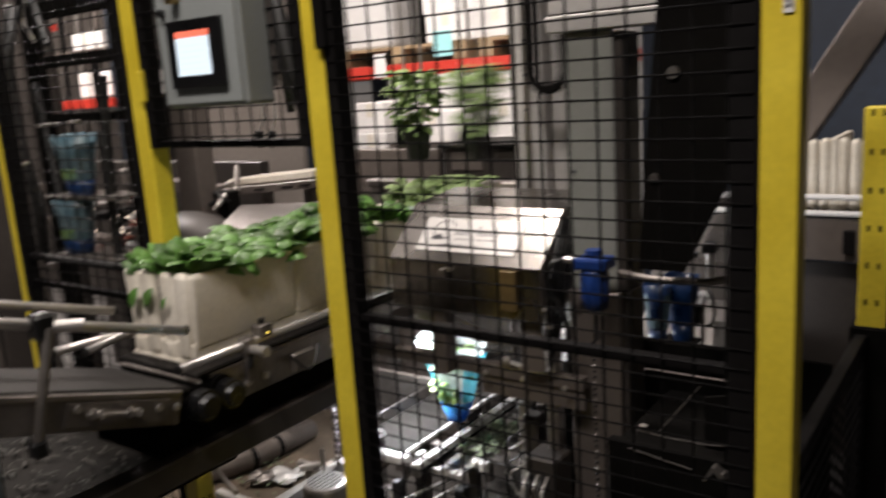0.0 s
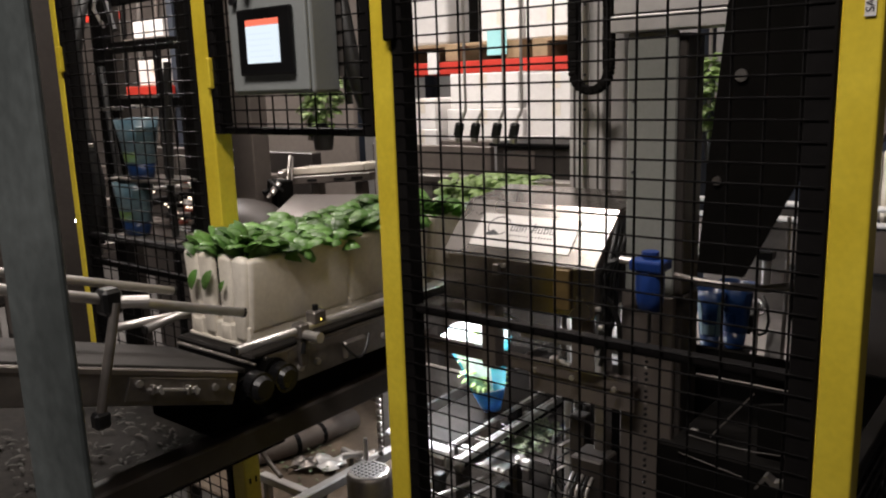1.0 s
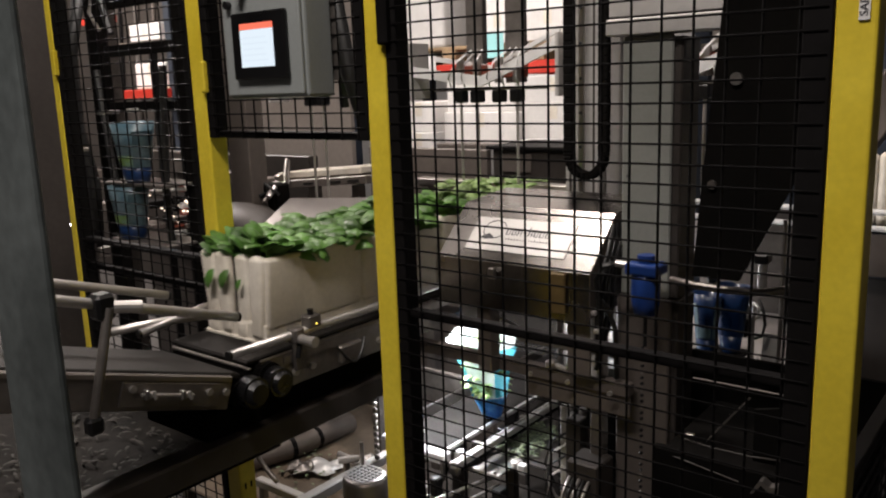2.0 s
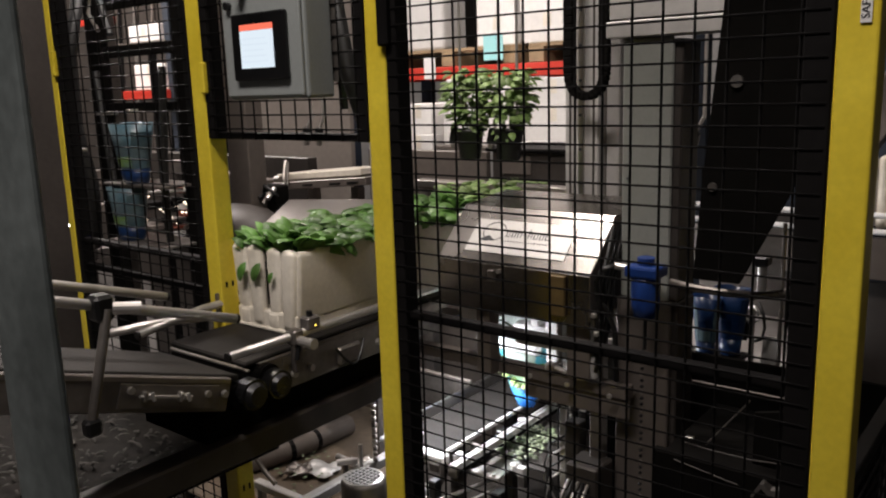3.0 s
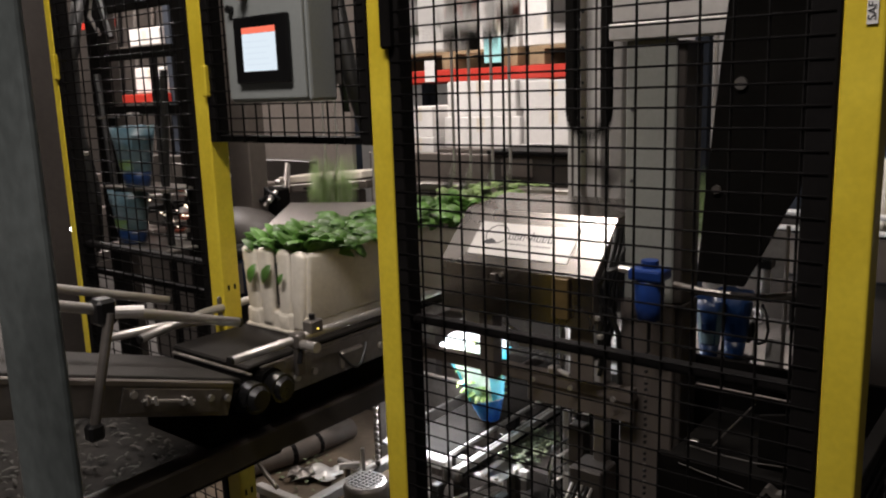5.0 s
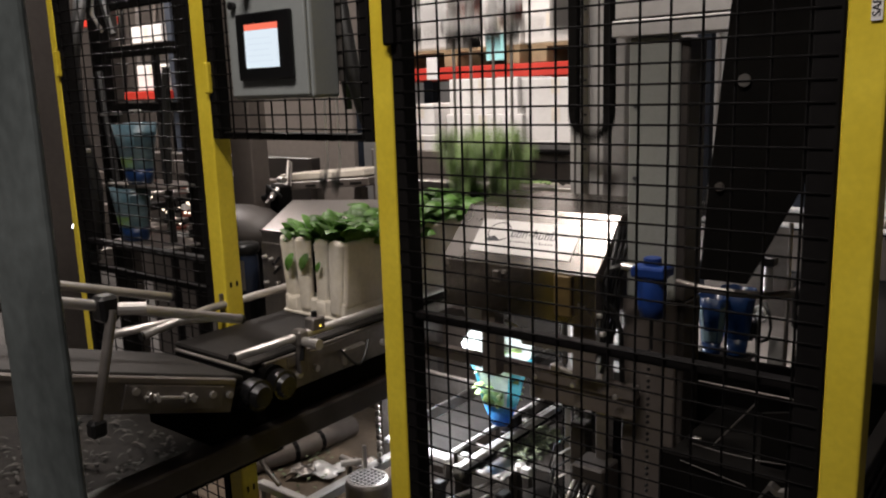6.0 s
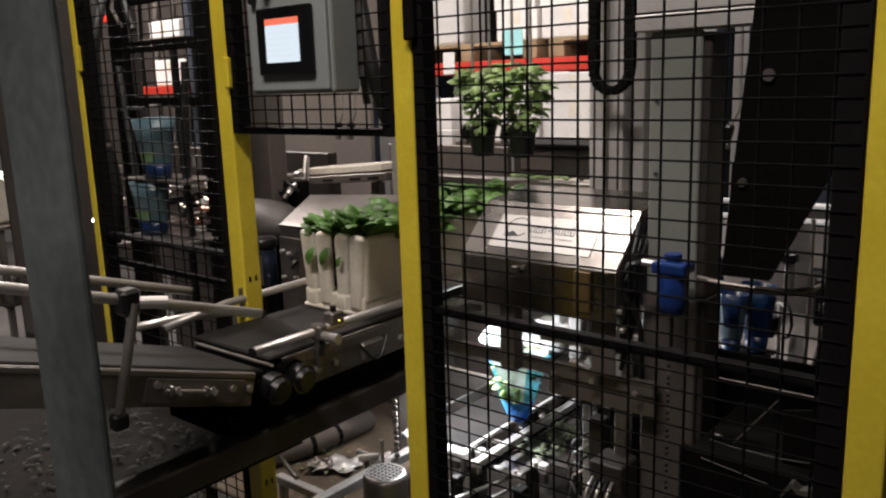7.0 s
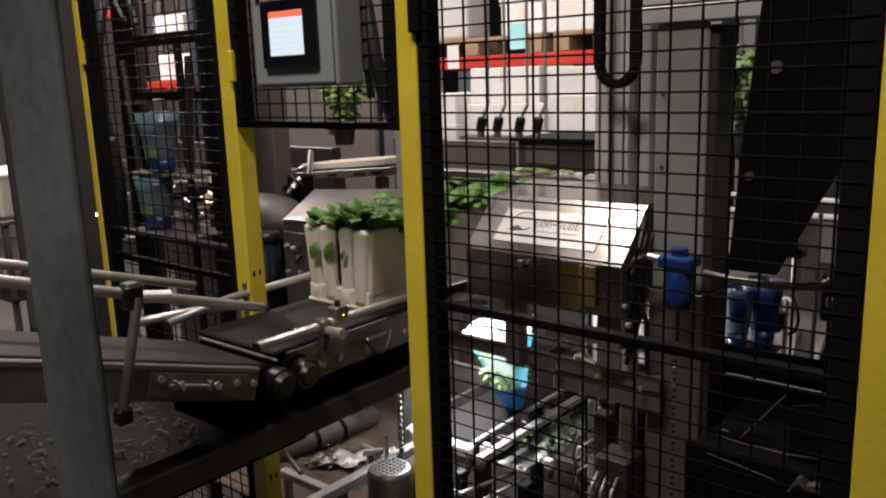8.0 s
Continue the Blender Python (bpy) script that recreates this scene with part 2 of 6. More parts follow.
def leaf(bm, at, out, up, length, width, cup=0.25):
    """One domed, pointed basil leaf with a sunken middle vein."""
    out, up = Vector(out).normalized(), Vector(up).normalized()
    side = out.cross(up).normalized()
    up = side.cross(out)
    rows = []
    for u, w, h in ((0.0, 0.14, 0.0), (0.16, 0.72, 0.09), (0.42, 1.0, 0.14), (0.68, 0.86, 0.10), (0.88, 0.45, 0.0)):
        c = Vector(at) + out * (u * length) + up * (h * length)
        rows.append([bm.verts.new(c + side * (k * w * width / 2) + up * (width * w * (0.07 * abs(k) * (1 - abs(k)) * 4 - cup * 0.5 * k * k))) for k in (-1, -0.5, 0, 0.5, 1)])
    tip = bm.verts.new(Vector(at) + out * length - up * (0.14 * length))
    for a, b in zip(rows, rows[1:]):
        for k in range(4):
            bm.faces.new((a[k], a[k + 1], b[k + 1], b[k]))
    for k in range(4):
        bm.faces.new((rows[-1][k], rows[-1][k + 1], tip))


# ---- the hall ----
b = box(B(), -9, 4, -4, 8, -0.1, 0.0)
tagged(solo("floor", b, CONCRETE), "stained grey concrete hall floor", "floor", kind="structure")
b = box(B(), -9, 4, -4, 8, 4.2, 4.3)
tagged(solo("ceiling", b, CEIL), "dark hall ceiling", "ceiling", kind="structure")
for nm, r, mt, lab in (("wall_north", (-9, 4, 8.0, 8.2), WALLP, "pale panelled hall wall"), ("wall_south", (-9, 4, -4.2, -4.0), CEIL, "plain dark hall wall"),
                       ("wall_west", (-9.2, -9, -4, 8), CEIL, "plain dark hall wall"), ("wall_east", (4, 4.2, -4, 8), CEIL, "plain dark hall wall")):
    tagged(solo(nm, box(B(), *r, 0, 4.2), mt), lab, "wall", kind="structure")


# ---- the guard fence ----
def fence_post(x0, x1, holes=False, deep=0.05):
    t = thing("fence_post", ((x0 + x1) / 2, 1.175, 0), "yellow powder-coated steel fence post on the hall floor", "post", "fence posts")
    part("tube", box(B(), x0, x1, 1.15, 1.15 + deep, 0.012, 2.15, 0.004, 2), YELLOW, t)
    part("base_plate", box(B(), x0 - 0.04, x1 + 0.04, 1.11, 1.24, 0.0, 0.012, 0.002), YELLOW, t)
    if holes:
        for k in range(5):
            for y in (1.163, 1.181):
                z = 0.30 + k * 0.105
                part("slot", box(B(), x1 - 0.002, x1 + 0.0006, y, y + 0.006, z, z + 0.016), BLACK, t, "dark punched slot")
    return t


post_a, post_b, post_c, post_d = fence_post(-2.292, -2.262, deep=0.03), fence_post(-1.64, -1.59, True), fence_post(-1.08, -1.03), fence_post(-0.256, -0.205)
for y in (1.163, 1.181):
    part("slot", box(B(), -1.592, -1.5894, y, y + 0.006, 1.045, 1.058), BLACK, post_b, "dark punched slot")
for x, z in ((-2.258, 1.60), (-1.586, 1.54)):
    bb = box(B(), x - 0.004, x + 0.012, 1.138, 1.165, z - 0.035, z + 0.035, 0.003)
    part("hinge", bb, YELLOW, post_a if x < -2 else post_b, "yellow hinge block")
part("latch", box(B(), -1.038, -1.012, 1.135, 1.17, 1.58, 1.80, 0.004), BLACK, post_c, "black lock housing")
lab = part("sticker", box(B(), -0.228, -0.215, 1.1475, 1.1497, 1.565, 1.66), WHITEP, post_d, "white sticker with black letters")


def words(text, m, size, mat, parent, name="lettering"):
    c = bpy.data.curves.new(name, "FONT")
    c.body, c.size, c.extrude, c.align_x, c.align_y = text, size, 0.0003, "LEFT", "CENTER"
    tmp = new(name, c)
    me = bpy.data.meshes.new_from_object(tmp.evaluated_get(bpy.context.evaluated_depsgraph_get()))
    bpy.data.objects.remove(tmp)
    me.materials.clear()
    me.materials.append(mat)
    me.transform(Matrix.Translation(-ORIGIN[parent.name]) @ m)
    ob = new(name, me)
    ob.parent = parent
    return ob


words("SAF", pose(-0.2215, 1.147, 1.57, 90, -90, 0), 0.014, INK, post_d)

WIRE_H, WIRE_V = {}, {}


def wire_mesh(length, axis):
    store = WIRE_H if axis == "x" else WIRE_V
    key = round(length, 3)
    if key not in store:
        bm = B()
        tube(bm, (0, 0, 0), (length, 0, 0) if axis == "x" else (0, 0, length), 0.0017 if axis == "x" else 0.0021, 6)
        store[key] = finish("wire", bm, BLACKWIRE)
    return store[key]


def fence_panel(x0, x1, z0, z1, bars, label, vx=0.0, fw=0.024, right=0.0, pitch=0.0478, hz=0.026):
    t = thing("wire_fence", ((x0 + x1) / 2, 1.17, z0), label, "fence", "wire fences")
    o = ORIGIN[t.name]
    part("frame_upright", box(B(), x0, x0 + fw, 1.1492, 1.187, z0, z1, 0.002), BLACK, t)
    part("frame_upright", box(B(), x1 - fw - right, x1, 1.1492, 1.187, z0, z1, 0.002), BLACK, t)
    for z in [z0, z1 - 0.02] + bars:
        part("frame_rail", box(B(), x0 + fw, x1 - fw, 1.158, 1.18, z, z + 0.016, 0.002), BLACK, t)
    x = x0 + 0.012 + vx
    while x < x1 - 0.01:
        ob = new("wire", wire_mesh(z1 - z0, "z"))
        ob.parent, ob.location = t, Vector((x, 1.1528, z0)) - o
        x += pitch
    z = z0 + hz
    while z < z1:
        ob = new("wire", wire_mesh(x1 - x0 - 0.012, "x"))
        ob.parent, ob.location = t, Vector((x0 + 0.006, 1.1487, z)) - o
        z += 0.03
    return t


fence_panel(-1.028, -0.257, 0.12, 2.05, [1.058], "black welded wire mesh guard panel between yellow posts", 0.0005, 0.026, 0.012)
fence_panel(-1.588, -1.083, 1.402, 2.05, [], "black wire mesh panel above the conveyor opening", 0.0195, pitch=0.0445, hz=0.024)
fence_panel(-2.258, -1.643, 0.12, 2.05, [1.095, 1.02], "black wire mesh guard door beside the conveyor", 0.02)
t = thing("grey_cabinet", (-3.9, 1.9, 0), "tall dull grey machine cabinet beyond the guard door", "cabinet")
part("body", box(B(), -4.35, -3.75, 1.75, 2.0, 0.0, 2.3, 0.01, 2), BROWND, t)
part("door", box(B(), -4.30, -3.8, 1.738, 1.75, 0.3, 2.2, 0.006, 2), BROWNPANEL, t)
part("handle", box(B(), -3.88, -3.85, 1.72, 1.738, 1.2, 1.36, 0.004), BLACK, t)
t = thing("valve_cluster", (-2.4, 1.98, 0), "black valve and hose cluster behind the sloped guard", "valve cluster")
part("body", box(B(), -2.48, -2.36, 1.97, 2.05, 0.0, 1.16, 0.006), MATT, t)
for k in range(6):
    part("fitting", tube(B(), (-2.47 + 0.024 * k, 1.97, 1.13 + 0.012 * (k % 3)), (-2.475 + 0.026 * k, 1.93, 1.10 + 0.02 * (k % 2)), 0.009, 8), (RUBBER, STEELD, CHROME)[k % 3], t)
part("hose", sweep(B(), [(-2.40, 1.96, 1.14), (-2.36, 1.93, 1.17), (-2.31, 1.95, 1.13)], 0.006, 8), CABLE, t, smooth=True)

# near upright of the aisle, close beside the walk
t = thing("steel_upright", (-0.70, 0.30, 0), "scuffed grey painted steel upright beside the aisle", "upright")
part("web", box(B(), -0.748, -0.642, 0.30, 0.306, 0, 2.4, 0.002), POSTGREY, t)
part("flange", box(B(), -0.748, -0.742, 0.306, 0.345, 0, 2.4, 0.001), POSTGREY, t)

# ---- control cabinet with its screen ----
t = thing("control_cabinet", (-1.28, 1.1, 1.49), "grey steel control cabinet with a lit touch screen", "cabinet")
part("housing", box(B(), -1.405, -1.165, 1.079, 1.15, 1.490, 1.86, 0.006, 2), BOXGREY, t)
part("door", box(B(), -1.400, -1.170, 1.071, 1.079, 1.496, 1.853, 0.003, 2), BOXGREY, t)
bz = part("screen_bezel", box(B(), -1.362, -1.202, 1.060, 1.071, 1.527, 1.657, 0.004, 2), RUBBER, t, "black screen bezel")
part("screen", box(B(), -1.333, -1.235, 1.0585, 1.060, 1.551, 1.623), SCREENG, bz, "white lit screen")
for k in range(5):
    part("screen_row", box(B(), -1.326, -1.25 - 0.006 * (k % 3), 1.0582, 1.0585, 1.562 + 0.011 * k, 1.565 + 0.011 * k), SCREENB, bz, "faint row on the screen")
part("screen_header", box(B(), -1.333, -1.235, 1.0585, 1.060, 1.6235, 1.635), SCREENR, bz, "red title bar")
part("button", tube(B(), (-1.375, 1.071, 1.675), (-1.375, 1.060, 1.675), 0.008), RUBBER, t)
part("button", tube(B(), (-1.33, 1.071, 1.70), (-1.33, 1.05, 1.70), 0.012), BRASS, t, "brass key switch")
part("mounting_plate", box(B(), -1.42, -1.155, 1.1505, 1.1535, 1.52, 1.84), STEELD, t)

# ---- main conveyor that carries the trays through the opening ----
BZ = 0.955
t = thing("tray_conveyor", (-1.45, 1.6, 0), "steel belt conveyor carrying cream plant trays through the fence", "conveyor")
part("belt", box(B(), -1.585, -1.315, 0.995, 2.75, BZ - 0.012, BZ, 0.004), BELT, t, "dark worn conveyor belt")
for x0, x1 in ((-1.312, -1.302), (-1.60, -1.59)):
    part("side_plate", box(B(), x0, x1, 1.02, 1.60, BZ - 0.085, BZ - 0.006, 0.002), STEELD, t)
part("edge_strip", box(B(), -1.3015, -1.2985, 1.08, 2.75, BZ - 0.03, BZ - 0.012), STEELD, t)
for y in (1.11, 1.16, 1.30, 1.38, 1.6, 1.8):
    part("bolt", tube(B(), (-1.302, y, BZ - 0.055), (-1.294, y, BZ - 0.055), 0.008, 8), CHROME, t)
part("end_roller", tube(B(), (-1.60, 1.035, BZ - 0.04), (-1.29, 1.035, BZ - 0.04), 0.03, 20), MATT, t)
part("roller_cap", tube(tube(B(), (-1.292, 1.04, BZ - 0.05), (-1.262, 1.04, BZ - 0.05), 0.031, 20), (-1.262, 1.04, BZ - 0.05), (-1.252, 1.04, BZ - 0.05), 0.026, 20, 0.02), RUBBER, t, "black rubber roller cap")
part("frame_beam", box(B(), -1.37, -1.31, 0.45, 1.53, 0.745, 0.80, 0.004), BROWND, t)
part("under_beam", box(B(), -1.56, -1.34, 0.9, 1.53, 0.80, 0.862, 0.004), MATT, t)
part("clip", box(B(), -1.302, -1.285, 1.235, 1.31, BZ - 0.075, BZ - 0.03, 0.006), STEELD, t)
sw = [(-1.29 + 0.012 * math.sin(k / 10 * math.pi), 1.23 + 0.09 * k / 10, BZ - 0.03 - 0.045 * math.sin(k / 10 * math.pi)) for k in range(11)]
part("cable", sweep(B(), sw, 0.003), CABLE, t)
part("leg", box(B(), -1.36, -1.32, 1.49, 1.53, 0, 0.745), STEELD, t)
part("leg", box(B(), -1.58, -1.54, 1.70, 1.74, 0, 0.87), STEELD, t)


def guide(pts, label, clamps):
    g = thing("guide_rail", pts[0], label, "guide rail", "guide rails")
    part("rail", sweep(B(), pts, 0.0095, 14), CHROME, g, smooth=True)
    for i, p in enumerate((pts[0], pts[-1])):
        d = (Vector(pts[1]) - Vector(pts[0])).normalized() * (0.006 if i else -0.006)
        part("end_plug", tube(B(), p, Vector(p) + d, 0.0098, 12), RUBBER, g)
    for (x, y, z, zb) in clamps:
        c = part("clamp", box(B(), x - 0.011, x + 0.02, y - 0.014, y + 0.014, z - 0.018, z + 0.016, 0.004), STEELD, g)
        part("knob", tube(tube(B(), (x + 0.02, y, z - 0.008), (x + 0.052, y, z - 0.008), 0.0105, 12), (x + 0.052, y, z - 0.008), (x + 0.066, y, z - 0.008), 0.0115, 12), CHROME, c)
        part("lever", tube(B(), (x + 0.012, y + 0.004, z - 0.012), (x + 0.018, y - 0.01, z - 0.05), 0.006, 8), RUBBER, c)
        part("stem", box(B(), x + 0.002, x + 0.014, y - 0.012, y + 0.012, zb, z - 0.016, 0.002), STEELD, g)
    return g


guide([(-1.3, 0.945, 0.985), (-1.3, 1.3, 0.985), (-1.3, 2.5, 0.985)], "polished steel guide rail along the tray conveyor", [(-1.3, 1.115, 0.985, BZ - 0.05)])
guide([(-1.6, 0.93, 0.985), (-1.6, 1.1, 1.005), (-1.605, 2.5, 1.02)], "polished steel guide rail along the tray conveyor", [])
guide([(-1.62, 0.87, 1.0), (-1.61, 1.0, 0.995), (-1.602, 1.16, 0.975)], "short bent steel guide rail beside the fence post", [])
t = thing("light_sensor", (-1.3, 1.16, 1.0), "small steel sensor with an amber light on the guide rail", "sensor")
part("body", box(B(), -1.312, -1.283, 1.145, 1.182, 0.99, 1.018, 0.003), STEELD, t)
part("knob", tube(B(), (-1.298, 1.163, 1.018), (-1.298, 1.163, 1.030), 0.007, 10), RUBBER, t)
part("lamp", tube(B(), (-1.283, 1.165, 0.999), (-1.2815, 1.165, 0.999), 0.002, 8), LEDY, t, "amber indicator")
t = thing("sensor_bracket", (-1.6, 1.14, 0.98), "flat steel sensor bracket beside the yellow post", "bracket")
part("plate", box(B(), -1.606, -1.600, 1.139, 1.206, 0.985, 1.033, 0.002), STEELD, t)
part("screw", tube(B(), (-1.60, 1.155, 1.02), (-1.594, 1.155, 1.02), 0.004, 8), CHROME, t)
part("arm", tube(B(), (-1.6, 1.12, 0.985), (-1.6, 1.12, 0.93), 0.006), STEELD, t)

# ---- sloping infeed conveyor ----
K = 0.33
SL = Matrix.Translation((0, 0.955, BZ - 0.012)) @ Matrix.Rotation(-math.atan(K), 4, "X")


def sloped(bm):
    bmesh.ops.transform(bm, matrix=SL, verts=bm.verts)
    return bm


t = thing("infeed_conveyor", (-1.41, 0.5, 0), "sloping dark belt conveyor feeding the tray line", "conveyor")
part("belt", sloped(box(B(), -1.55, -1.285, -1.3, 0.0, -0.008, 0.004, 0.003)), BELT, t, "dark worn conveyor belt")
for x0, x1 in ((-1.282, -1.270), (-1.565, -1.553)):
    part("side_plate", sloped(box(B(), x0, x1, -1.3, -0.03, -0.066, 0.0, 0.002)), STEELD, t)
part("edge_strip", sloped(box(B(), -1.2697, -1.2675, -1.3, -0.035, -0.010, -0.002)), STEEL, t)
part("tension_plate", sloped(box(B(), -1.2697, -1.2655, -0.27, -0.06, -0.058, -0.014, 0.001)), STEELD, t)
part("tension_screw", sloped(tube(B(), (-1.258, -0.235, -0.034), (-1.258, -0.125, -0.034), 0.003, 8)), CHROME, t)
for y in (-0.225, -0.15):
    part("screw_block", sloped(box(B(), -1.266, -1.252, y - 0.004, y + 0.004, -0.043, -0.025, 0.002)), STEEL, t)
    part("wing_nut", sloped(tube(B(), (-1.252, y + 0.010, -0.026), (-1.250, y + 0.016, -0.040), 0.0035, 8)), CHROME, t)
    part("lock_nut", sloped(tube(B(), (-1.258, y + 0.005, -0.034), (-1.258, y + 0.012, -0.034), 0.0065, 6)), CHROME, t)
for y, z in ((-0.25, -0.025), (-0.085, -0.03), (-0.045, -0.03), (-0.44, -0.03), (-0.40, -0.03)):
    part("bolt", sloped(tube(B(), (-1.268, y, z), (-1.261, y, z), 0.007, 8)), CHROME, t)
part("end_roller", tube(B(), (-1.56, 0.955, BZ - 0.05), (-1.28, 0.955, BZ - 0.05), 0.028, 20), MATT, t)
part("roller_cap", tube(tube(B(), (-1.285, 0.968, BZ - 0.048), (-1.255, 0.968, BZ - 0.048), 0.032, 20), (-1.255, 0.968, BZ - 0.048), (-1.243, 0.968, BZ - 0.048), 0.027, 20, 0.02), RUBBER, t, "black rubber roller cap")
part("nose_strip", box(B(), -1.55, -1.28, 0.970, 0.979, BZ - 0.008, BZ - 0.002, 0.002), STEELD, t)
for y in (-0.25, 0.1):
    part("leg", box(B(), -1.31, -1.285, y, y + 0.03, 0, 0.93 + (0.95 - y) * K - 0.06), STEELD, t)
t = guide([(-1.27, 0.945, 1.07), (-1.27, 0.6, 1.183), (-1.27, -0.3, 1.48)], "polished steel guide rail above the sloping conveyor", [])
part("clamp", box(B(), -1.283, -1.246, 0.655, 0.69, 1.135, 1.18, 0.006), RUBBER, t, "black plastic clamp")
part("clamp_screw", tube(B(), (-1.25, 0.685, 1.155), (-1.23, 0.725, 1.15), 0.011, 12), CHROME, t)
part("support_rod", tube(B(), (-1.25, 0.676, 1.156), (-1.25, 0.626, 0.968), 0.0085, 12), STEELD, t)
part("foot_clamp", box(B(), -1.262, -1.238, 0.612, 0.64, 0.948, 0.978, 0.005), RUBBER, t)
guide([(-1.56, 0.98, 1.067), (-1.56, 0.743, 1.144), (-1.56, -0.3, 1.48)], "polished steel guide rail above the sloping conveyor", [])

DIRTY = mk("dirty_sheet", (0.016, 0.014, 0.012), 0.9, 0.0, 0.45, 9, 70, 0.4, stain=(0.008, 0.007, 0.006))
DIRTY.node_tree.nodes["Principled BSDF"].inputs["Specular IOR Level"].default_value = 0.12
# dirty drip tray with leaf scraps below the infeed
t = thing("drip_tray", (-1.6, 0.75, 0), "dirty dark metal drip tray littered with leaf scraps", "tray")
part("sheet", box(B(), -2.3, -1.38, -0.6, 1.12, 0.70, 0.712, 0.002), DIRTY, t)
part("leg", box(B(), -1.72, -1.68, 0.55, 0.59, 0, 0.70), BROWNPANEL, t)
part("leg", box(B(), -2.05, -2.01, 1.0, 1.04, 0, 0.70), BROWNPANEL, t)
rng = random.Random(4)
bm = B()
for k in range(230):
    x, y = rng.uniform(-1.95, -1.45), rng.uniform(0.6, 1.0)
    a = rng.uniform(0, 6.28)
    leaf(bm, (x, y, 0.715 + rng.random() * 0.008), (math.cos(a), math.sin(a), rng.uniform(-0.1, 0.3)), (0, 0, 1), rng.uniform(0.008, 0.034), rng.uniform(0.004, 0.010))
DEBRIS = mk("dried_scraps", (0.035, 0.03, 0.024), 0.8, 0, 0.5, 30, 90, 0.2, stain=(0.012, 0.014, 0.008))
solo("leaf_scraps", bm, DEBRIS, "dry leaf scraps scattered on the drip tray", "scraps", kind="stuff")


# ---- plants and trays ----
def basil(seed, height=0.185, spread=0.062, count=190):
    rng = random.Random(seed)
    bm = B()
    for k in range(count):
        a = rng.uniform(0, 2 * math.pi)
        h = rng.random() ** 0.7
        r = spread * (0.35 + 0.75 * math.sin(min(1, h * 1.05) * 2.2)) * rng.uniform(0.35, 1.0)
        z = 0.075 + height * h
        el = rng.uniform(-0.75, 0.3)
        o = Vector((math.cos(a) * math.cos(el), math.sin(a) * math.cos(el), math.sin(el)))
        leaf(bm, (r * math.cos(a), r * math.sin(a), z), o, (rng.uniform(-0.3, 0.3), rng.uniform(-0.3, 0.3), 1), rng.uniform(0.028, 0.046), rng.uniform(0.020, 0.034), rng.uniform(0.2, 0.7))
    return bm


def potted(name, at, seed, label, group):
    t = thing(name, at, label, "potted plant", group)
    o = ORIGIN[t.name]
    bm = lathe(B(), o, [(0.030, 0.0), (0.033, 0.008), (0.041, 0.078), (0.044, 0.08), (0.044, 0.092), (0.039, 0.092), (0.036, 0.075)], 20)
    part("pot", bm, POT, t, "black plastic pot", True)
    bm = B()
    rng = random.Random(seed + 50)
    for k in range(9):
        a, r = rng.uniform(0, 6.28), rng.uniform(0.01, 0.045)
        tube(bm, o + Vector((r * 0.4 * math.cos(a), r * 0.4 * math.sin(a), 0.07)), o + Vector((r * math.cos(a), r * math.sin(a), rng.uniform(0.16, 0.23))), 0.002, 5)
    part("stems", bm, STEM, t)
    bm = basil(seed)
    bmesh.ops.translate(bm, verts=bm.verts, vec=o)
    part("foliage", bm, LEAFL, t, "fresh green basil leaves", True)
    return t


TW0, TW1, TL, TH = 0.205, 0.242, 0.60, 0.197


def plant_tray(at):
    """A tray with its origin at the middle of its near end's foot; the plates lean outwards."""
    t = thing("plant_tray", at, "cream plastic plant tray with slatted ends on the belt", "plant tray", "plant trays")
    o = Vector(at)
    part("base", box(B(), o.x - TW0 / 2 - 0.003, o.x + TW0 / 2 + 0.003, o.y, o.y + TL, o.z, o.z + 0.048, 0.005, 2), CREAM, t)
    lean = math.atan((TW1 - TW0) / 2 / TH)
    for s in (-1, 1):
        for k in range(2):
            y0, y1 = o.y + 0.004 + k * 0.297, o.y + 0.004 + (k + 1) * 0.297 - 0.001
            m = Matrix.Translation((o.x + s * (TW0 / 2 - 0.010), 0, o.z)) @ Matrix.Rotation(s * lean, 4, "Y")
            part("side_wall", box(B(), -0.012, 0.012, y0, y1, 0.03, TH, 0.0115, 4, m), CREAM, t, smooth=True)
    w = TW0 / 4
    for e in (0, 1):
        out = -1 if e == 0 else 1
        y = o.y + 0.012 + e * (TL - 0.024)
        for k in range(4):
            x = o.x - TW0 / 2 + (k + 0.5) * w
            lean = math.atan((k - 1.5) / 4 * (TW1 - TW0) / TH)
            yy = y + out * (0.006 if k % 2 else -0.003)
            bm = box(B(), -w * 0.5, w * 0.5, -0.013, 0.013, 0.012, TH + 0.003 * (k % 2), 0.0125, 4)
            for v in bm.verts:
                f = (v.co.z - 0.012) / TH
                top = max(0.0, (v.co.z - (TH - 0.020)) / 0.022)
                v.co.x *= (0.72 + 0.30 * min(1.0, f * 1.2)) * (1 - 0.35 * top * top)
            bmesh.ops.transform(bm, matrix=Matrix.Translation((x, yy, o.z)) @ Matrix.Rotation(lean, 4, "Y"), verts=bm.verts)
            part("end_slat", bm, CREAM, t, smooth=True)
            part("foot_rib", box(B(), x - w * 0.34, x + w * 0.34, y + out * 0.008 - 0.006, y + out * 0.008 + 0.006, o.z + 0.004, o.z + (0.062 if k % 2 else 0.044), 0.005, 2), CREAM, t, smooth=True)
    part("lip", box(B(), o.x - TW0 / 2 - 0.007, o.x + TW0 / 2 + 0.007, o.y - 0.004, o.y + TL + 0.004, o.z, o.z + 0.010, 0.003), CREAM, t)
    return t


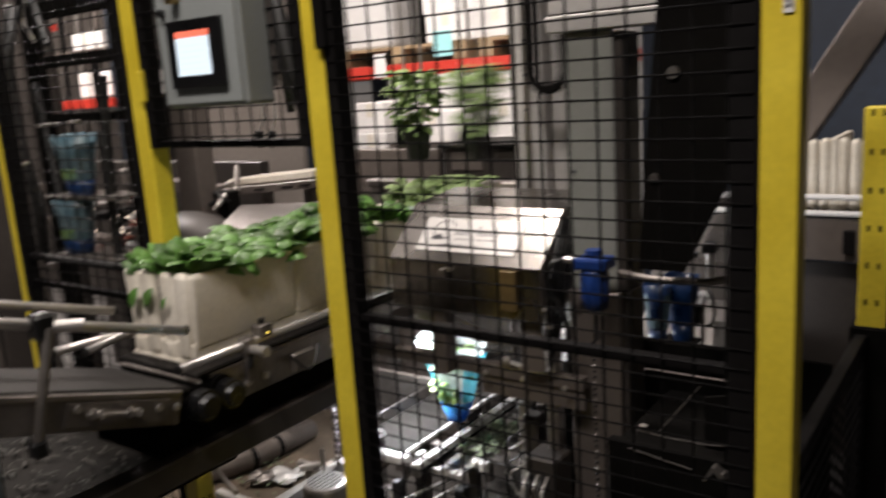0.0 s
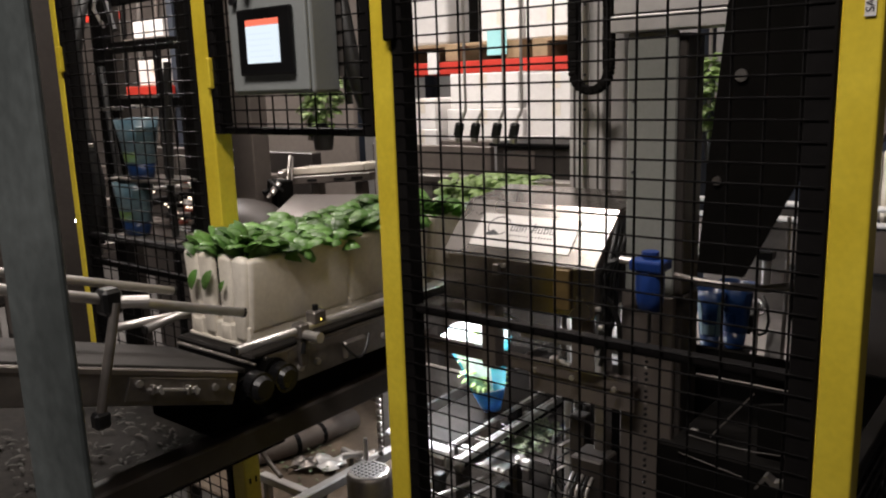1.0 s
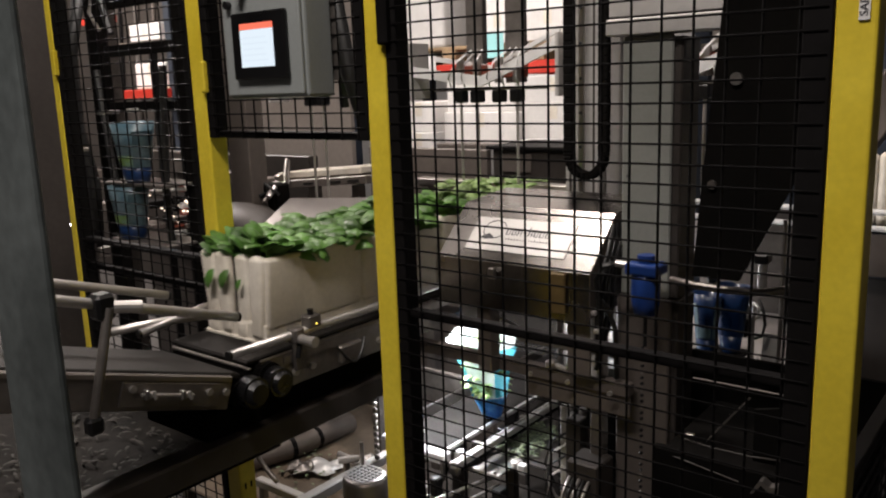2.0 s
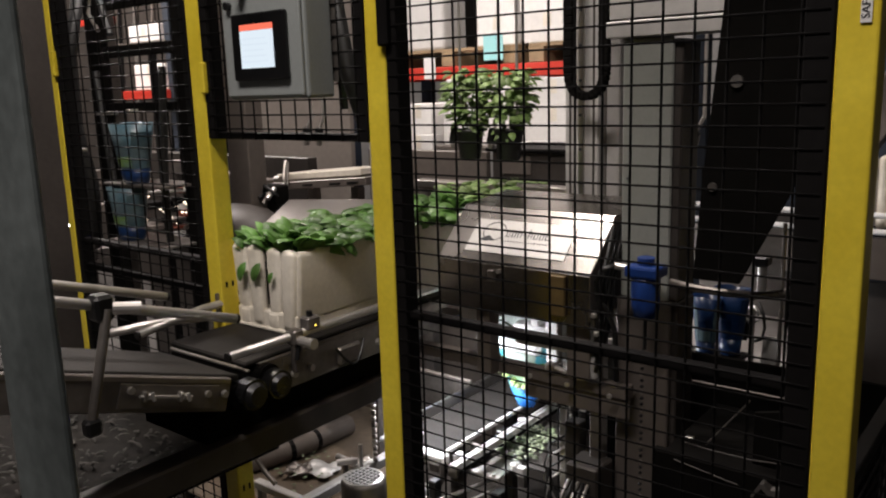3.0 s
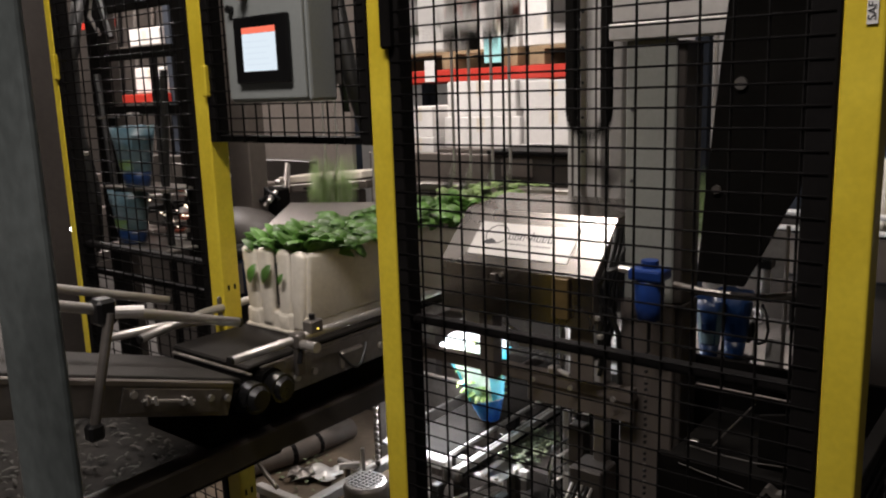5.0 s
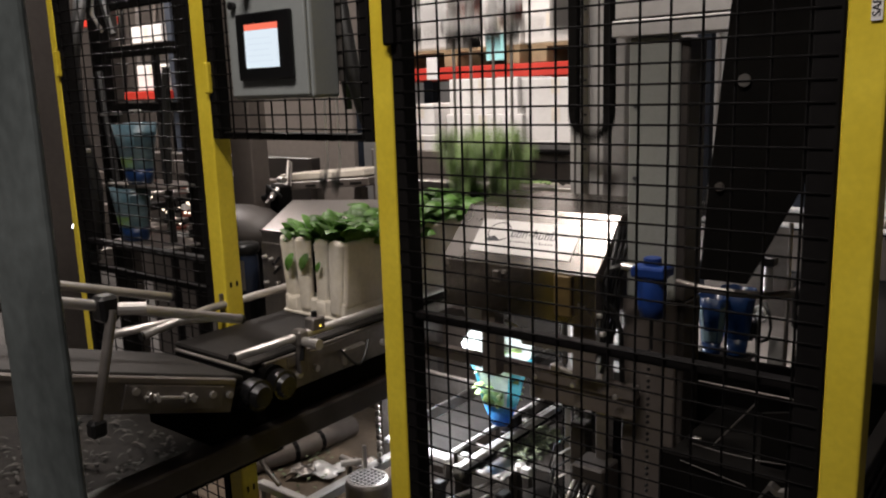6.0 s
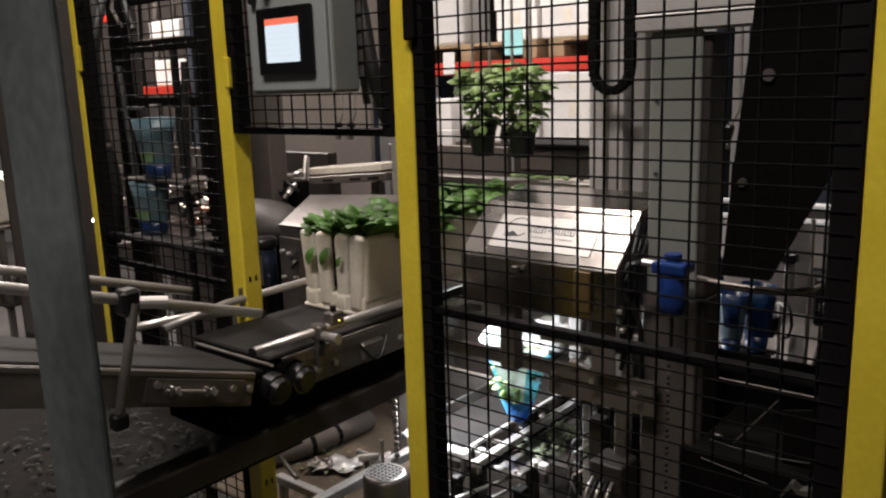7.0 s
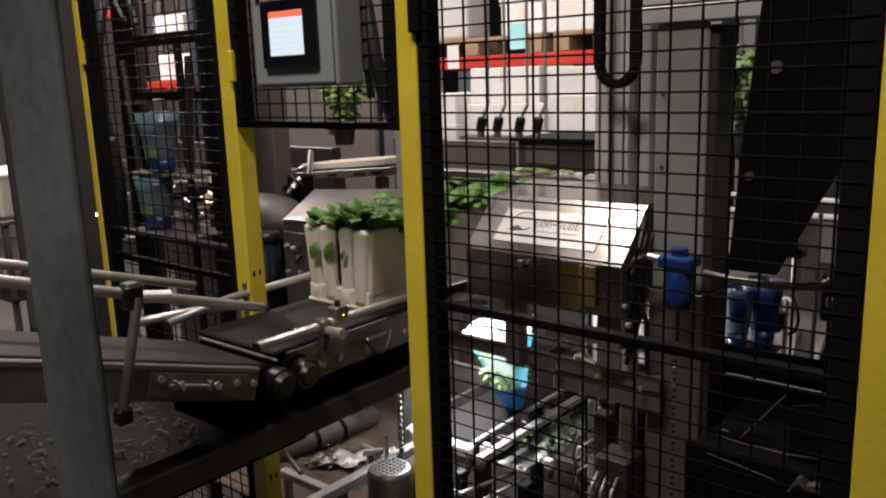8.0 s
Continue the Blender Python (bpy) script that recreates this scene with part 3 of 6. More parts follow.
def tray_plants(at, seed, full=5):
    """The plants that fill one tray: two rows of five."""
    out = []
    rng = random.Random(seed)
    for i in range(full):
        for s in (-1, 1):
            p = Vector(at) + Vector((s * 0.052, 0.07 + i * 0.115, 0.05))
            t = thing("basil_plant", p, "bushy green basil plant packed in the cream tray", "plant", "plants in the trays")
            part("pot", lathe(B(), p, [(0.036, 0.0), (0.047, 0.085), (0.05, 0.09), (0.045, 0.09)], 12), POT, t)
            bm = B()
            for k in range(60):
                a, r = rng.uniform(0, 6.28), 0.06 * math.sqrt(rng.random())
                z = 0.131 + (0.036 + 0.016 * min(i, 2)) * rng.random() * (1 - (r / 0.075) ** 2) + 0.012 * math.sin(i * 2.1 + s)
                el = rng.uniform(-0.35, 0.35)
                if i == 0 and math.sin(a) < 0.2:
                    el += 0.75
                oo = Vector((math.cos(a) * math.cos(el), math.sin(a) * math.cos(el), math.sin(el)))
                leaf(bm, p + Vector((r * math.cos(a), max(r * math.sin(a), -0.035 if i == 0 else -1.0), z)), oo, (rng.uniform(-0.4, 0.4), rng.uniform(-0.4, 0.4), 1), rng.uniform(0.040, 0.062), rng.uniform(0.038, 0.054), rng.uniform(0.3, 0.6))
            if i == 0:
                for dx, dz, up in ((-0.004, 0.108, -0.9), (0.050, 0.112, -0.75)) if s < 0 else ((-0.012, 0.095, -0.9),):
                    leaf(bm, (p.x + dx, at[1] - 0.006, p.z + dz), (-0.35, -0.22, up), (0.1, -1, 0.3), 0.052 if s < 0 else 0.03, 0.027 if s < 0 else 0.015, 0.2)
            part("foliage", bm, LEAF, t, "broad glossy basil leaves", True)
            out.append(t)
    return out


TX = -1.462
trays = [(plant_tray((TX, y, BZ)), tray_plants((TX, y, BZ), s, n)) for y, s, n in ((1.025, 11, 5), (1.025 + 0.625, 12, 1))]
potted_list = [potted("potted_basil", (x, 1.95, z), s, "bushy basil in a black pot held by the gripper", "lifted plants")
               for x, z, s in ((-1.47, 1.287, 1), (-1.33, 1.287, 2), (-1.47, 0.96, 3), (-1.33, 0.96, 4), (-1.47, 0.96, 5), (-1.33, 0.96, 6))]

# ---- steel hood over the transfer, with its name plate ----
t = thing("machine_hood", (-1.0, 1.6, 0.845), "brushed steel machine hood with a printed name plate", "hood")
HX0, HX1 = -1.2, -0.79
part("top", prism(B(), [(1.50, 1.10), (1.618, 1.213), (1.80, 1.23), (1.80, 1.224), (1.62, 1.207), (1.504, 1.096)], "x", HX0, HX1), STEELH, t, "brushed steel sloped cover")
part("front", box(B(), HX0, HX1, 1.498, 1.504, 0.985, 1.099, 0.001), STEELH, t)
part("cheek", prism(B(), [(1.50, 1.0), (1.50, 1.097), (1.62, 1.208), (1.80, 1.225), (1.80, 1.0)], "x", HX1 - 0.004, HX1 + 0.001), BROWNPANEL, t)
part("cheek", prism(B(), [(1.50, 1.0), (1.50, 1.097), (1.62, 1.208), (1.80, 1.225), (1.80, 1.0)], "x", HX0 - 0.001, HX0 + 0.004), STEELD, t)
SM = Matrix.Translation((0, 1.559, 1.1555)) @ Matrix.Rotation(math.atan2(0.113, 0.118), 4, "X")
pl = part("name_plate", box(B(), -1.135, -0.865, -0.052, 0.042, 0.0, 0.003, 0.0, 1, SM), PLATE, t, "pale printed name plate")
ring = B()
for k in range(26):
    a0, a1 = 0.5 + k * 0.2, 0.5 + (k + 1) * 0.2
    box(ring, -0.0012, 0.0012, -0.004, 0.004, 0.003, 0.0036, 0, 1, SM @ pose(-1.075 + 0.03 * math.cos(a0), 0.008 + 0.026 * math.sin(a0), 0, 0, 0, math.degrees(a0)))
part("emblem", ring, INK, pl)
rng = random.Random(3)
x = -1.040
for tall in (0, 0, 0, -1, 1, 0, 0, 1):
    if tall < 0:
        part("print_bar", box(B(), x, x + 0.009, 0.004, 0.007, 0.003, 0.0036, 0, 1, SM), INK, pl)
        x += 0.013
        continue
    for dx, w in ((0.0, 0.003), (0.009, 0.0022)):
        part("print_bar", box(B(), x + dx, x + dx + w, -0.004, 0.022 if tall and not dx else 0.011, 0.003, 0.0036, 0, 1, SM), INK, pl)
    for y in ((-0.004,), (0.0095,), (-0.004, 0.0095), (0.0095, 0.003))[int(x * 4000) % 4]:
        part("print_bar", box(B(), x, x + 0.010, y, y + 0.0018, 0.0031, 0.0037, 0, 1, SM), INK, pl)
    x += 0.0155
for y, x0, n, w in ((-0.018, -1.035, 15, 0.0035), (-0.036, -1.075, 14, 0.0045)):
    for k in range(n):
        part("print_bar", box(B(), x0 + 0.0078 * k, x0 + 0.0078 * k + w, y, y + rng.uniform(0.0025, 0.005), 0.003, 0.0036, 0, 1, SM), INK, pl)
part("print_bar", prism(B(), [(-1.108, -0.018), (-1.085, -0.004), (-1.065, -0.016), (-1.09, -0.022)], "z", 0.003, 0.0036), INK, pl).data.transform(Matrix.Translation(-ORIGIN[t.name]) @ SM @ Matrix.Translation(ORIGIN[t.name]))
part("leg", box(B(), -0.82, -0.79, 1.56, 1.59, 0.0, 1.0, 0.002), STEELD, t)
part("cross_rail", box(B(), -1.42, -0.72, 1.545, 1.575, 0.82, 0.85, 0.002), BROWNPANEL, t)
# Bright strip stands in for the highlight along the rail's top edge.
part("rail_lip", box(B(), -1.42, -0.72, 1.5435, 1.545, 0.846, 0.850), STEEL, t)
part("drop_plate", box(B(), -1.098, -1.058, 1.51, 1.55, 0.82, 1.0, 0.002), BROWNPANEL, t)
part("upper_ledge", box(B(), -1.0, -0.79, 1.53, 1.575, 0.908, 0.921, 0.002), STEELD, t, "bright-edged steel ledge")
part("lower_plate", box(B(), -0.99, -0.72, 1.552, 1.56, 0.772, 0.82, 0.002), BROWNPANEL, t)
part("corner_plate", prism(B(), [(-1.222, 0.945), (-1.160, 0.975), (-1.146, 0.975), (-1.146, 0.905), (-1.20, 0.905)], "y", 1.60, 1.606), ALU, t, "pale steel corner plate")
part("window", box(B(), -1.105, -0.93, 1.603, 1.606, 0.855, 1.0), ACRYL, t, "scratched clear acrylic window")
part("window_frame", box(B(), -0.93, -0.918, 1.598, 1.61, 0.85, 1.0, 0.002), STEELD, t)
part("air_line", sweep(B(), [(-1.05, 1.54, 0.955), (-1.0, 1.53, 0.945), (-0.93, 1.53, 0.93), (-0.87, 1.535, 0.925), (-0.82, 1.54, 0.94)], 0.0028, 6), WHITEP, t, smooth=True)
part("joint", box(B(), -0.925, -0.90, 1.535, 1.56, 0.852, 0.872, 0.004), STEEL, t)
part("joint", tube(B(), (-0.90, 1.545, 0.862), (-0.868, 1.54, 0.858), 0.006, 10), CHROME, t)
for x, z in ((-0.79, 0.89), (-0.79, 0.99), (-0.755, 0.83), (-0.86, 0.835), (-0.96, 0.835)):
    part("bolt", tube(B(), (x, 1.53, z), (x, 1.524, z), 0.006, 8), CHROME, t)
part("chute_panel", box(B(), -0.857, -0.80, 1.52, 1.526, 0.86, 1.0, 0.001), BROWNPANEL, t)
part("stained_sheet", box(B(), -0.885, -0.845, 1.488, 1.497, 1.005, 1.095, 0.002), OCHRE, t, "ochre stained cover sheet")
part("bright_strip", box(B(), -0.803, -0.780, 1.53, 1.536, 0.86, 1.015, 0.001), ALU, t)
part("bracket", box(B(), -1.045, -1.028, 1.484, 1.498, 1.062, 1.088, 0.002), STEELD, t)
part("bolt", tube(B(), (-1.02, 1.498, 1.085), (-1.02, 1.490, 1.085), 0.005, 8), CHROME, t)
for k in range(4):
    sw = [(-0.785, 1.60 + 0.02 * k, 1.19), (-0.775 + 0.003 * k, 1.56 + 0.02 * k, 1.15), (-0.775, 1.52 + 0.02 * k, 1.08), (-0.778 + 0.004 * k, 1.51 + 0.015 * k, 1.0), (-0.785, 1.52, 0.94 - 0.02 * k)]
    part("cable", sweep(B(), sw, 0.005, 8), (CABLE, RUBBER)[k % 2], t, smooth=True)
for x, z in ((-0.782, 1.015), (-0.776, 0.975), (-0.77, 0.945)):
    part("cable_clip", box(B(), x - 0.006, x + 0.006, 1.50, 1.515, z - 0.006, z + 0.004, 0.002), CHROME, t)

# ---- columns, beam, chute ----
t = thing("machine_column", (-0.71, 1.66, 0), "grey-green painted machine column", "column")
part("front_plate", box(B(), -0.767, -0.657, 1.60, 1.608, 1.04, 1.59, 0.003), GREYPAINT, t)
# Column front turns a darker brown below z 1.04.
part("lower_casing", box(B(), -0.772, -0.65, 1.592, 1.608, 0.0, 1.038, 0.003), BROWNPANEL, t, "darker brown lower front of the column")
# Body is coloured darker than the front plate to paint in its shade.
part("body", box(B(), -0.767, -0.64, 1.608, 1.70, 1.04, 1.585, 0.003), BROWND, t, "column body in dark brown for its shaded side")
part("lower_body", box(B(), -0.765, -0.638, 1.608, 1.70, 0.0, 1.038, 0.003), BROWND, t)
for z in (1.1, 1.3, 1.45):
    part("bolt", tube(B(), (-0.75, 1.60, z), (-0.75, 1.595, z), 0.004, 8), INK, t)
t = thing("cross_beam", (-0.55, 1.62, 1.585), "pale aluminium beam above the guard panel", "beam")
part("profile", box(B(), -0.80, -0.33, 1.585, 1.66, 1.592, 1.625, 0.002), ALU, t)
part("upper_profile", box(B(), -0.80, -0.33, 1.60, 1.66, 1.629, 1.70, 0.002), ALU, t)
part("front_groove", box(B(), -0.80, -0.33, 1.5905, 1.60, 1.625, 1.629), BLACK, t)
t = thing("lift_column", (-1.03, 1.98, 0), "aluminium lift column with grooves and a cable chain", "column")
part("profile", box(B(), -1.105, -1.005, 1.95, 2.04, 0.0, 2.6, 0.003), ALU, t)
part("slide_rail", box(B(), -1.06, -1.045, 1.94, 1.95, 1.2, 2.3, 0.001), STEEL, t)
for x in (-1.092, -1.022):
    part("groove", box(B(), x, x + 0.006, 1.9485, 1.951, 1.2, 2.3), BROWND, t, "dark profile groove")
for k in range(7):
    part("bolt", tube(B(), (-1.0525, 1.94, 1.24 + 0.09 * k), (-1.0525, 1.936, 1.24 + 0.09 * k), 0.004, 8), INK, t)
part("edge", box(B(), -1.0045, -1.0032, 1.985, 1.99, 1.2, 2.3), STEEL, t)
part("side_profile", box(B(), -1.003, -0.965, 1.99, 2.05, 0.0, 2.3, 0.003), ALU, t)
part("cap_foot", box(B(), -1.13, -0.94, 1.93, 2.06, 1.18, 1.2, 0.003), STEELD, t)
pts = [(-1.047, 1.87, 2.35 - 0.02 * k) for k in range(42)] + [(-0.9975 - 0.0495 * math.cos(a * math.pi / 12), 1.87, 1.52 - 0.05 * math.sin(a * math.pi / 12)) for a in range(13)] + [(-0.948, 1.87, 1.53 + 0.02 * k) for k in range(42)]


def cable_chain(points):
    c = thing("cable_chain", (-1.0, 1.87, 1.46), "black plastic cable chain hanging in a loop", "cable chain", "cable chains")
    for p, q in zip(points, points[1:]):
        p, q = Vector(p), Vector(q)
        d = q - p
        m = Matrix.Translation((p + q) / 2) @ d.to_track_quat("Z", "Y").to_matrix().to_4x4()
        part("link", box(B(), -0.014, 0.014, -0.011, 0.011, -d.length * 0.54, d.length * 0.54, 0.003, 1, m), MATT, c)
    part("mount", box(B(), -1.07, -0.92, 1.86, 1.948, 2.34, 2.37, 0.003), STEELD, c)
    return c


chains = [cable_chain(pts), cable_chain(pts)]

t = thing("discharge_chute", (-0.45, 1.5, 1.1), "black plastic discharge chute behind the mesh", "chute")
part("upper_wall", prism(B(), [(-0.50, 1.70), (-0.355, 1.70), (-0.355, 1.36), (-0.462, 1.135), (-0.548, 1.135), (-0.535, 1.32)], "y", 1.45, 1.46), MATT, t)
part("side_wall", box(B(), -0.50, -0.488, 1.46, 1.72, 1.34, 1.70, 0.002), MATT, t)
part("side_wall", prism(B(), [(1.46, 1.135), (1.46, 1.34), (1.72, 1.34), (1.66, 1.135)], "x", -0.54, -0.53), MATT, t)
part("bolt", tube(B(), (-0.478, 1.45, 1.497), (-0.478, 1.444, 1.497), 0.011, 12), STEEL, t)
part("bolt", tube(B(), (-0.515, 1.45, 1.31), (-0.515, 1.444, 1.31), 0.008, 12), STEELD, t)
part("hanger", box(B(), -0.37, -0.34, 1.462, 1.50, 1.135, 2.0, 0.002), BLACK, t)

# air preparation unit with its blue bowl
t = thing("air_filter", (-0.67, 1.5, 1.0), "blue compressed air filter bowl on the column", "air filter")
part("bowl", lathe(B(), (-0.672, 1.52, 1.02), [(0.012, 0.0), (0.024, 0.006), (0.029, 0.03), (0.030, 0.085), (0.026, 0.09)], 18), BLUEB, t, "translucent blue bowl", True)
part("head", box(B(), -0.708, -0.636, 1.49, 1.55, 1.11, 1.135, 0.006, 2), BLUEB, t)
part("drain", tube(B(), (-0.672, 1.52, 1.02), (-0.672, 1.52, 0.955), 0.004, 8), RUBBER, t)
part("fitting", tube(B(), (-0.708, 1.515, 1.125), (-0.735, 1.51, 1.128), 0.008, 10), CHROME, t)
part("cap", tube(B(), (-0.672, 1.52, 1.135), (-0.672, 1.52, 1.15), 0.018, 12), BLUEB, t)
sw = [(-0.735, 1.51, 1.128), (-0.76, 1.50, 1.12), (-0.775, 1.50, 1.09), (-0.77, 1.50, 1.05), (-0.755, 1.51, 1.03), (-0.745, 1.53, 0.98), (-0.75, 1.55, 0.86)]
part("hose", sweep(B(), sw, 0.006), CABLE, t, smooth=True)
chain2 = thing("roller_chain", (-0.645, 1.45, 0.55), "dark roller chain running down the column", "chain")
for k in range(34):
    z = 0.56 + k * 0.0125
    part("link", box(B(), -0.649, -0.642, 1.446, 1.454, z, z + 0.006, 0.002), (BLACK, BLACK, STEELD)[k % 3], chain2)

# blue sleeved plants and conveyor parts beyond the chute
t = thing("lower_rail", (-0.5, 1.6, 1.06), "bent steel guard bar below the chute", "guard bar")
sw = [(-0.64, 1.57, 1.092), (-0.58, 1.56, 1.088), (-0.52, 1.56, 1.087), (-0.45, 1.56, 1.091), (-0.41, 1.56, 1.101), (-0.392, 1.56, 1.114), (-0.384, 1.57, 1.14), (-0.382, 1.58, 1.2)]
part("bar", sweep(B(), sw, 0.008, 10), STEELD, t, smooth=True)
t = thing("base_cabinet", (-0.45, 1.5, 0.7), "dark machine base cabinet with bright edges behind the mesh", "cabinet")
part("panel", box(B(), -0.60, -0.28, 1.40, 1.42, 0.0, 0.80, 0.004), MATT, t)
part("brace", tube(B(), (-0.511, 1.45, 0.811), (-0.432, 1.45, 0.917), 0.0014, 8), STEELD, t)
part("hose_edge", sweep(B(), [(-0.553, 1.435, 0.800), (-0.552, 1.435, 0.812), (-0.50, 1.435, 0.808), (-0.42, 1.435, 0.809), (-0.34, 1.435, 0.818)], 0.0014, 6), BROWND, t, smooth=True)
part("trim_edge", tube(B(), (-0.553, 1.395, 0.790), (-0.43, 1.395, 0.773), 0.0012, 6), BROWND, t)
part("shelf_lip", box(B(), -0.60, -0.38, 1.60, 1.604, 0.874, 0.877, 0.001), BROWNPANEL, t)
part("clip", box(B(), -0.545, -0.53, 1.43, 1.44, 0.822, 0.826, 0.001), STEEL, t)
part("cover", prism(B(), [(-0.42, 0.80), (-0.42, 0.90), (-0.30, 0.93), (-0.28, 0.80)], "y", 1.44, 1.45), MATT, t)
part("shelf", box(B(), -0.60, -0.28, 1.42, 1.75, 0.76, 0.775, 0.003), MATT, t)
# Added black sheet: darkens the background low behind the cabinet.
part("back_sheet", box(B(), -0.76, -0.26, 1.77, 1.78, 0.0, 0.88, 0.002), MATT, t)
part("flap", prism(B(), [(-0.392, 0.786), (-0.377, 0.814), (-0.372, 0.814), (-0.36, 0.806), (-0.339, 0.812), (-0.339, 0.799), (-0.362, 0.797), (-0.374, 0.806), (-0.388, 0.786)], "y", 1.34, 1.36), STEEL, t, "bent bright metal flap")
part("leg", box(B(), -0.36, -0.33, 1.362, 1.40, 0.0, 0.80, 0.002), BLACK, t)
part("upright", tube(B(), (-0.601, 2.0, 0.0), (-0.601, 2.0, 0.94), 0.0055, 10), CHROME, t, "bright steel upright")
part("upright", tube(B(), (-0.535, 2.0, 0.0), (-0.535, 2.0, 1.16), 0.005, 10), STEELD, t)
part("cylinder", tube(B(), (-0.583, 2.0, 0.985), (-0.583, 2.0, 1.05), 0.011, 14), CHROME, t)
part("cylinder_cap", box(B(), -0.60, -0.566, 1.98, 2.02, 1.05, 1.075, 0.004), RUBBER, t)
part("panel", prism(B(), [(-0.583, 0.76), (-0.576, 0.87), (-0.538, 0.87), (-0.538, 0.76)], "y", 2.01, 2.014), ALU, t, "pale grey plate")
part("loop_hose", sweep(B(), [(-0.60 + 0.016 * math.cos(a * 0.6), 1.99 + 0.003 * a, 0.925 + 0.022 * math.sin(a * 0.6)) for a in range(11)], 0.0035, 8), CHROME, t, smooth=True)
part("loop_hose", sweep(B(), [(-0.59, 1.985, 0.86), (-0.572, 1.98, 0.87), (-0.565, 1.98, 0.90), (-0.57, 1.98, 0.935), (-0.585, 1.99, 0.96)], 0.004, 8), CABLE, t, smooth=True)
part("valve_block", box(B(), -0.632, -0.606, 1.975, 2.01, 0.86, 0.91, 0.004), RUBBER, t)
part("clip", box(B(), -0.508, -0.49, 1.98, 1.99, 0.94, 0.965, 0.003), STEELD, t)
part("valve_block", box(B(), -0.525, -0.47, 2.0, 2.05, 0.90, 1.02, 0.006), RUBBER, t)
t = thing("outlet_slide", (-0.73, 2.3, 0), "dull pale sheet slide below the film sleeves", "slide")
part("sheet", prism(B(), [(2.05, 0.63), (2.32, 0.835), (2.32, 0.831), (2.05, 0.626)], "x", -0.86, -0.57), SHEET, t)
part("side", prism(B(), [(2.05, 0.0), (2.05, 0.65), (2.32, 0.86), (2.32, 0.0)], "x", -0.565, -0.56), BROWND, t)
part("back", box(B(), -0.86, -0.56, 2.322, 2.33, 0.0, 0.95, 0.002), BROWNPANEL, t)
part("wedge", prism(B(), [(-0.72, 0.955), (-0.655, 1.09), (-0.62, 1.09), (-0.62, 0.955)], "y", 2.31, 2.318), STEELD, t, "pale angled plate")


def sleeve(at, label, group="sleeved plants", plant=True, h=0.21, foot=0.030, rim=0.068, main=None, stripe=None, band=None, mark=None):
    """A plant in a printed film sleeve, narrow at the foot, with an uneven rim."""
    t = thing("sleeved_plant", at, label, "sleeved plant", group)
    o = Vector(at)
    a, b2 = 0.30 * rim + 0.75 * foot, 0.55 * rim + 0.5 * foot
    part("foot_band", lathe(B(), o, [(foot, 0.0), (foot * 1.12, 0.004), (a, h * 0.26)], 16, 0.75), band or BLUES, t, "blue printed foot", True)
    bm = lathe(B(), o, [(a, h * 0.26), (b2, h * 0.62), (rim, h), (rim - 0.002, h), (b2 - 0.002, h * 0.62), (a - 0.002, h * 0.26)], 24, 0.75, False)
    for v in bm.verts:
        if v.co.z > o.z + 0.9 * h:
            ang = math.atan2(v.co.y - o.y, v.co.x - o.x)
            v.co.z += (0.05 * h * math.sin(3 * ang + 0.6) + 0.025 * h * math.sin(7 * ang)) * (1 if plant else 0.3)
    part("film", bm, main or CLEARF, t, "clear crinkled film", True)
    up = [(a + 0.0015, h * 0.27), (b2 + 0.0015, h * 0.62), (0.75 * rim + 0.25 * b2 + 0.0015, h * 0.86)]
    for a0, a1 in ((-0.75, 0.35), (2.2, 3.3), (3.9, 4.25)):
        part("print", sector(B(), o, up, a0, a1, 6, 0.75), stripe or TEALF, t, "teal printed strip", True)
    part("print", sector(B(), o, [(a + 0.002, h * 0.29), (a * 0.5 + b2 * 0.5 + 0.002, h * 0.46)], 4.3, 5.4, 6, 0.75), mark or YGREEN, t, "printed mark", True)
    if plant:
        bm = basil(int(1000 * abs(at[0] + at[1])), height=h * 0.66, spread=0.022 + rim * 0.32, count=70)
        bmesh.ops.translate(bm, verts=bm.verts, vec=o + Vector((0, 0, -0.01)))
        part("foliage", bm, LEAFL, t, "green basil leaves", True)
    return t


# Dimmed film colours stand in for the weak light in the elevator.
sleeve((-2.56, 1.54, 1.212), "basil in a teal and blue film sleeve in the elevator, colours dimmed", plant=False, rim=0.092, foot=0.046, h=0.205, main=TEALD, stripe=TEALD, band=BLUED)
sleeve((-2.625, 1.54, 1.009), "basil in a teal and blue film sleeve in the elevator, colours dimmed", plant=False, rim=0.086, foot=0.050, h=0.190, main=TEALD, stripe=TEALD, band=BLUED)
t = thing("sleeve_holder", (-0.67, 1.92, 0), "dark stand holding blue film sleeves beyond the chute", "stand")
part("shelf", box(B(), -0.72, -0.60, 1.86, 1.99, 0.820, 0.827, 0.001), BLACK, t)
part("stand", box(B(), -0.69, -0.66, 1.94, 1.97, 0, 0.820), BLACK, t)
# Blue films are darkened in colour, as little light falls here.
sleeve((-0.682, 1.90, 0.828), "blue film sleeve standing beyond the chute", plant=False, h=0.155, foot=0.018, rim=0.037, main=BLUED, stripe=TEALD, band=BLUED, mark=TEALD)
sleeve((-0.638, 1.95, 0.828), "empty blue film sleeve beyond the chute, colour dimmed", plant=False, h=0.17, foot=0.022, rim=0.044, main=BLUED, stripe=BLUED, band=BLUED, mark=BLUED)
low = [sleeve((-1.31, 1.89, 0.505), "basil in a printed film sleeve on the lit belt", h=0.262, foot=0.027, rim=0.122) for k in range(4)]
t = thing("sleeve_elevator", (-2.6, 1.62, 0.98), "dark steel elevator frame holding the sleeved plants", "elevator")
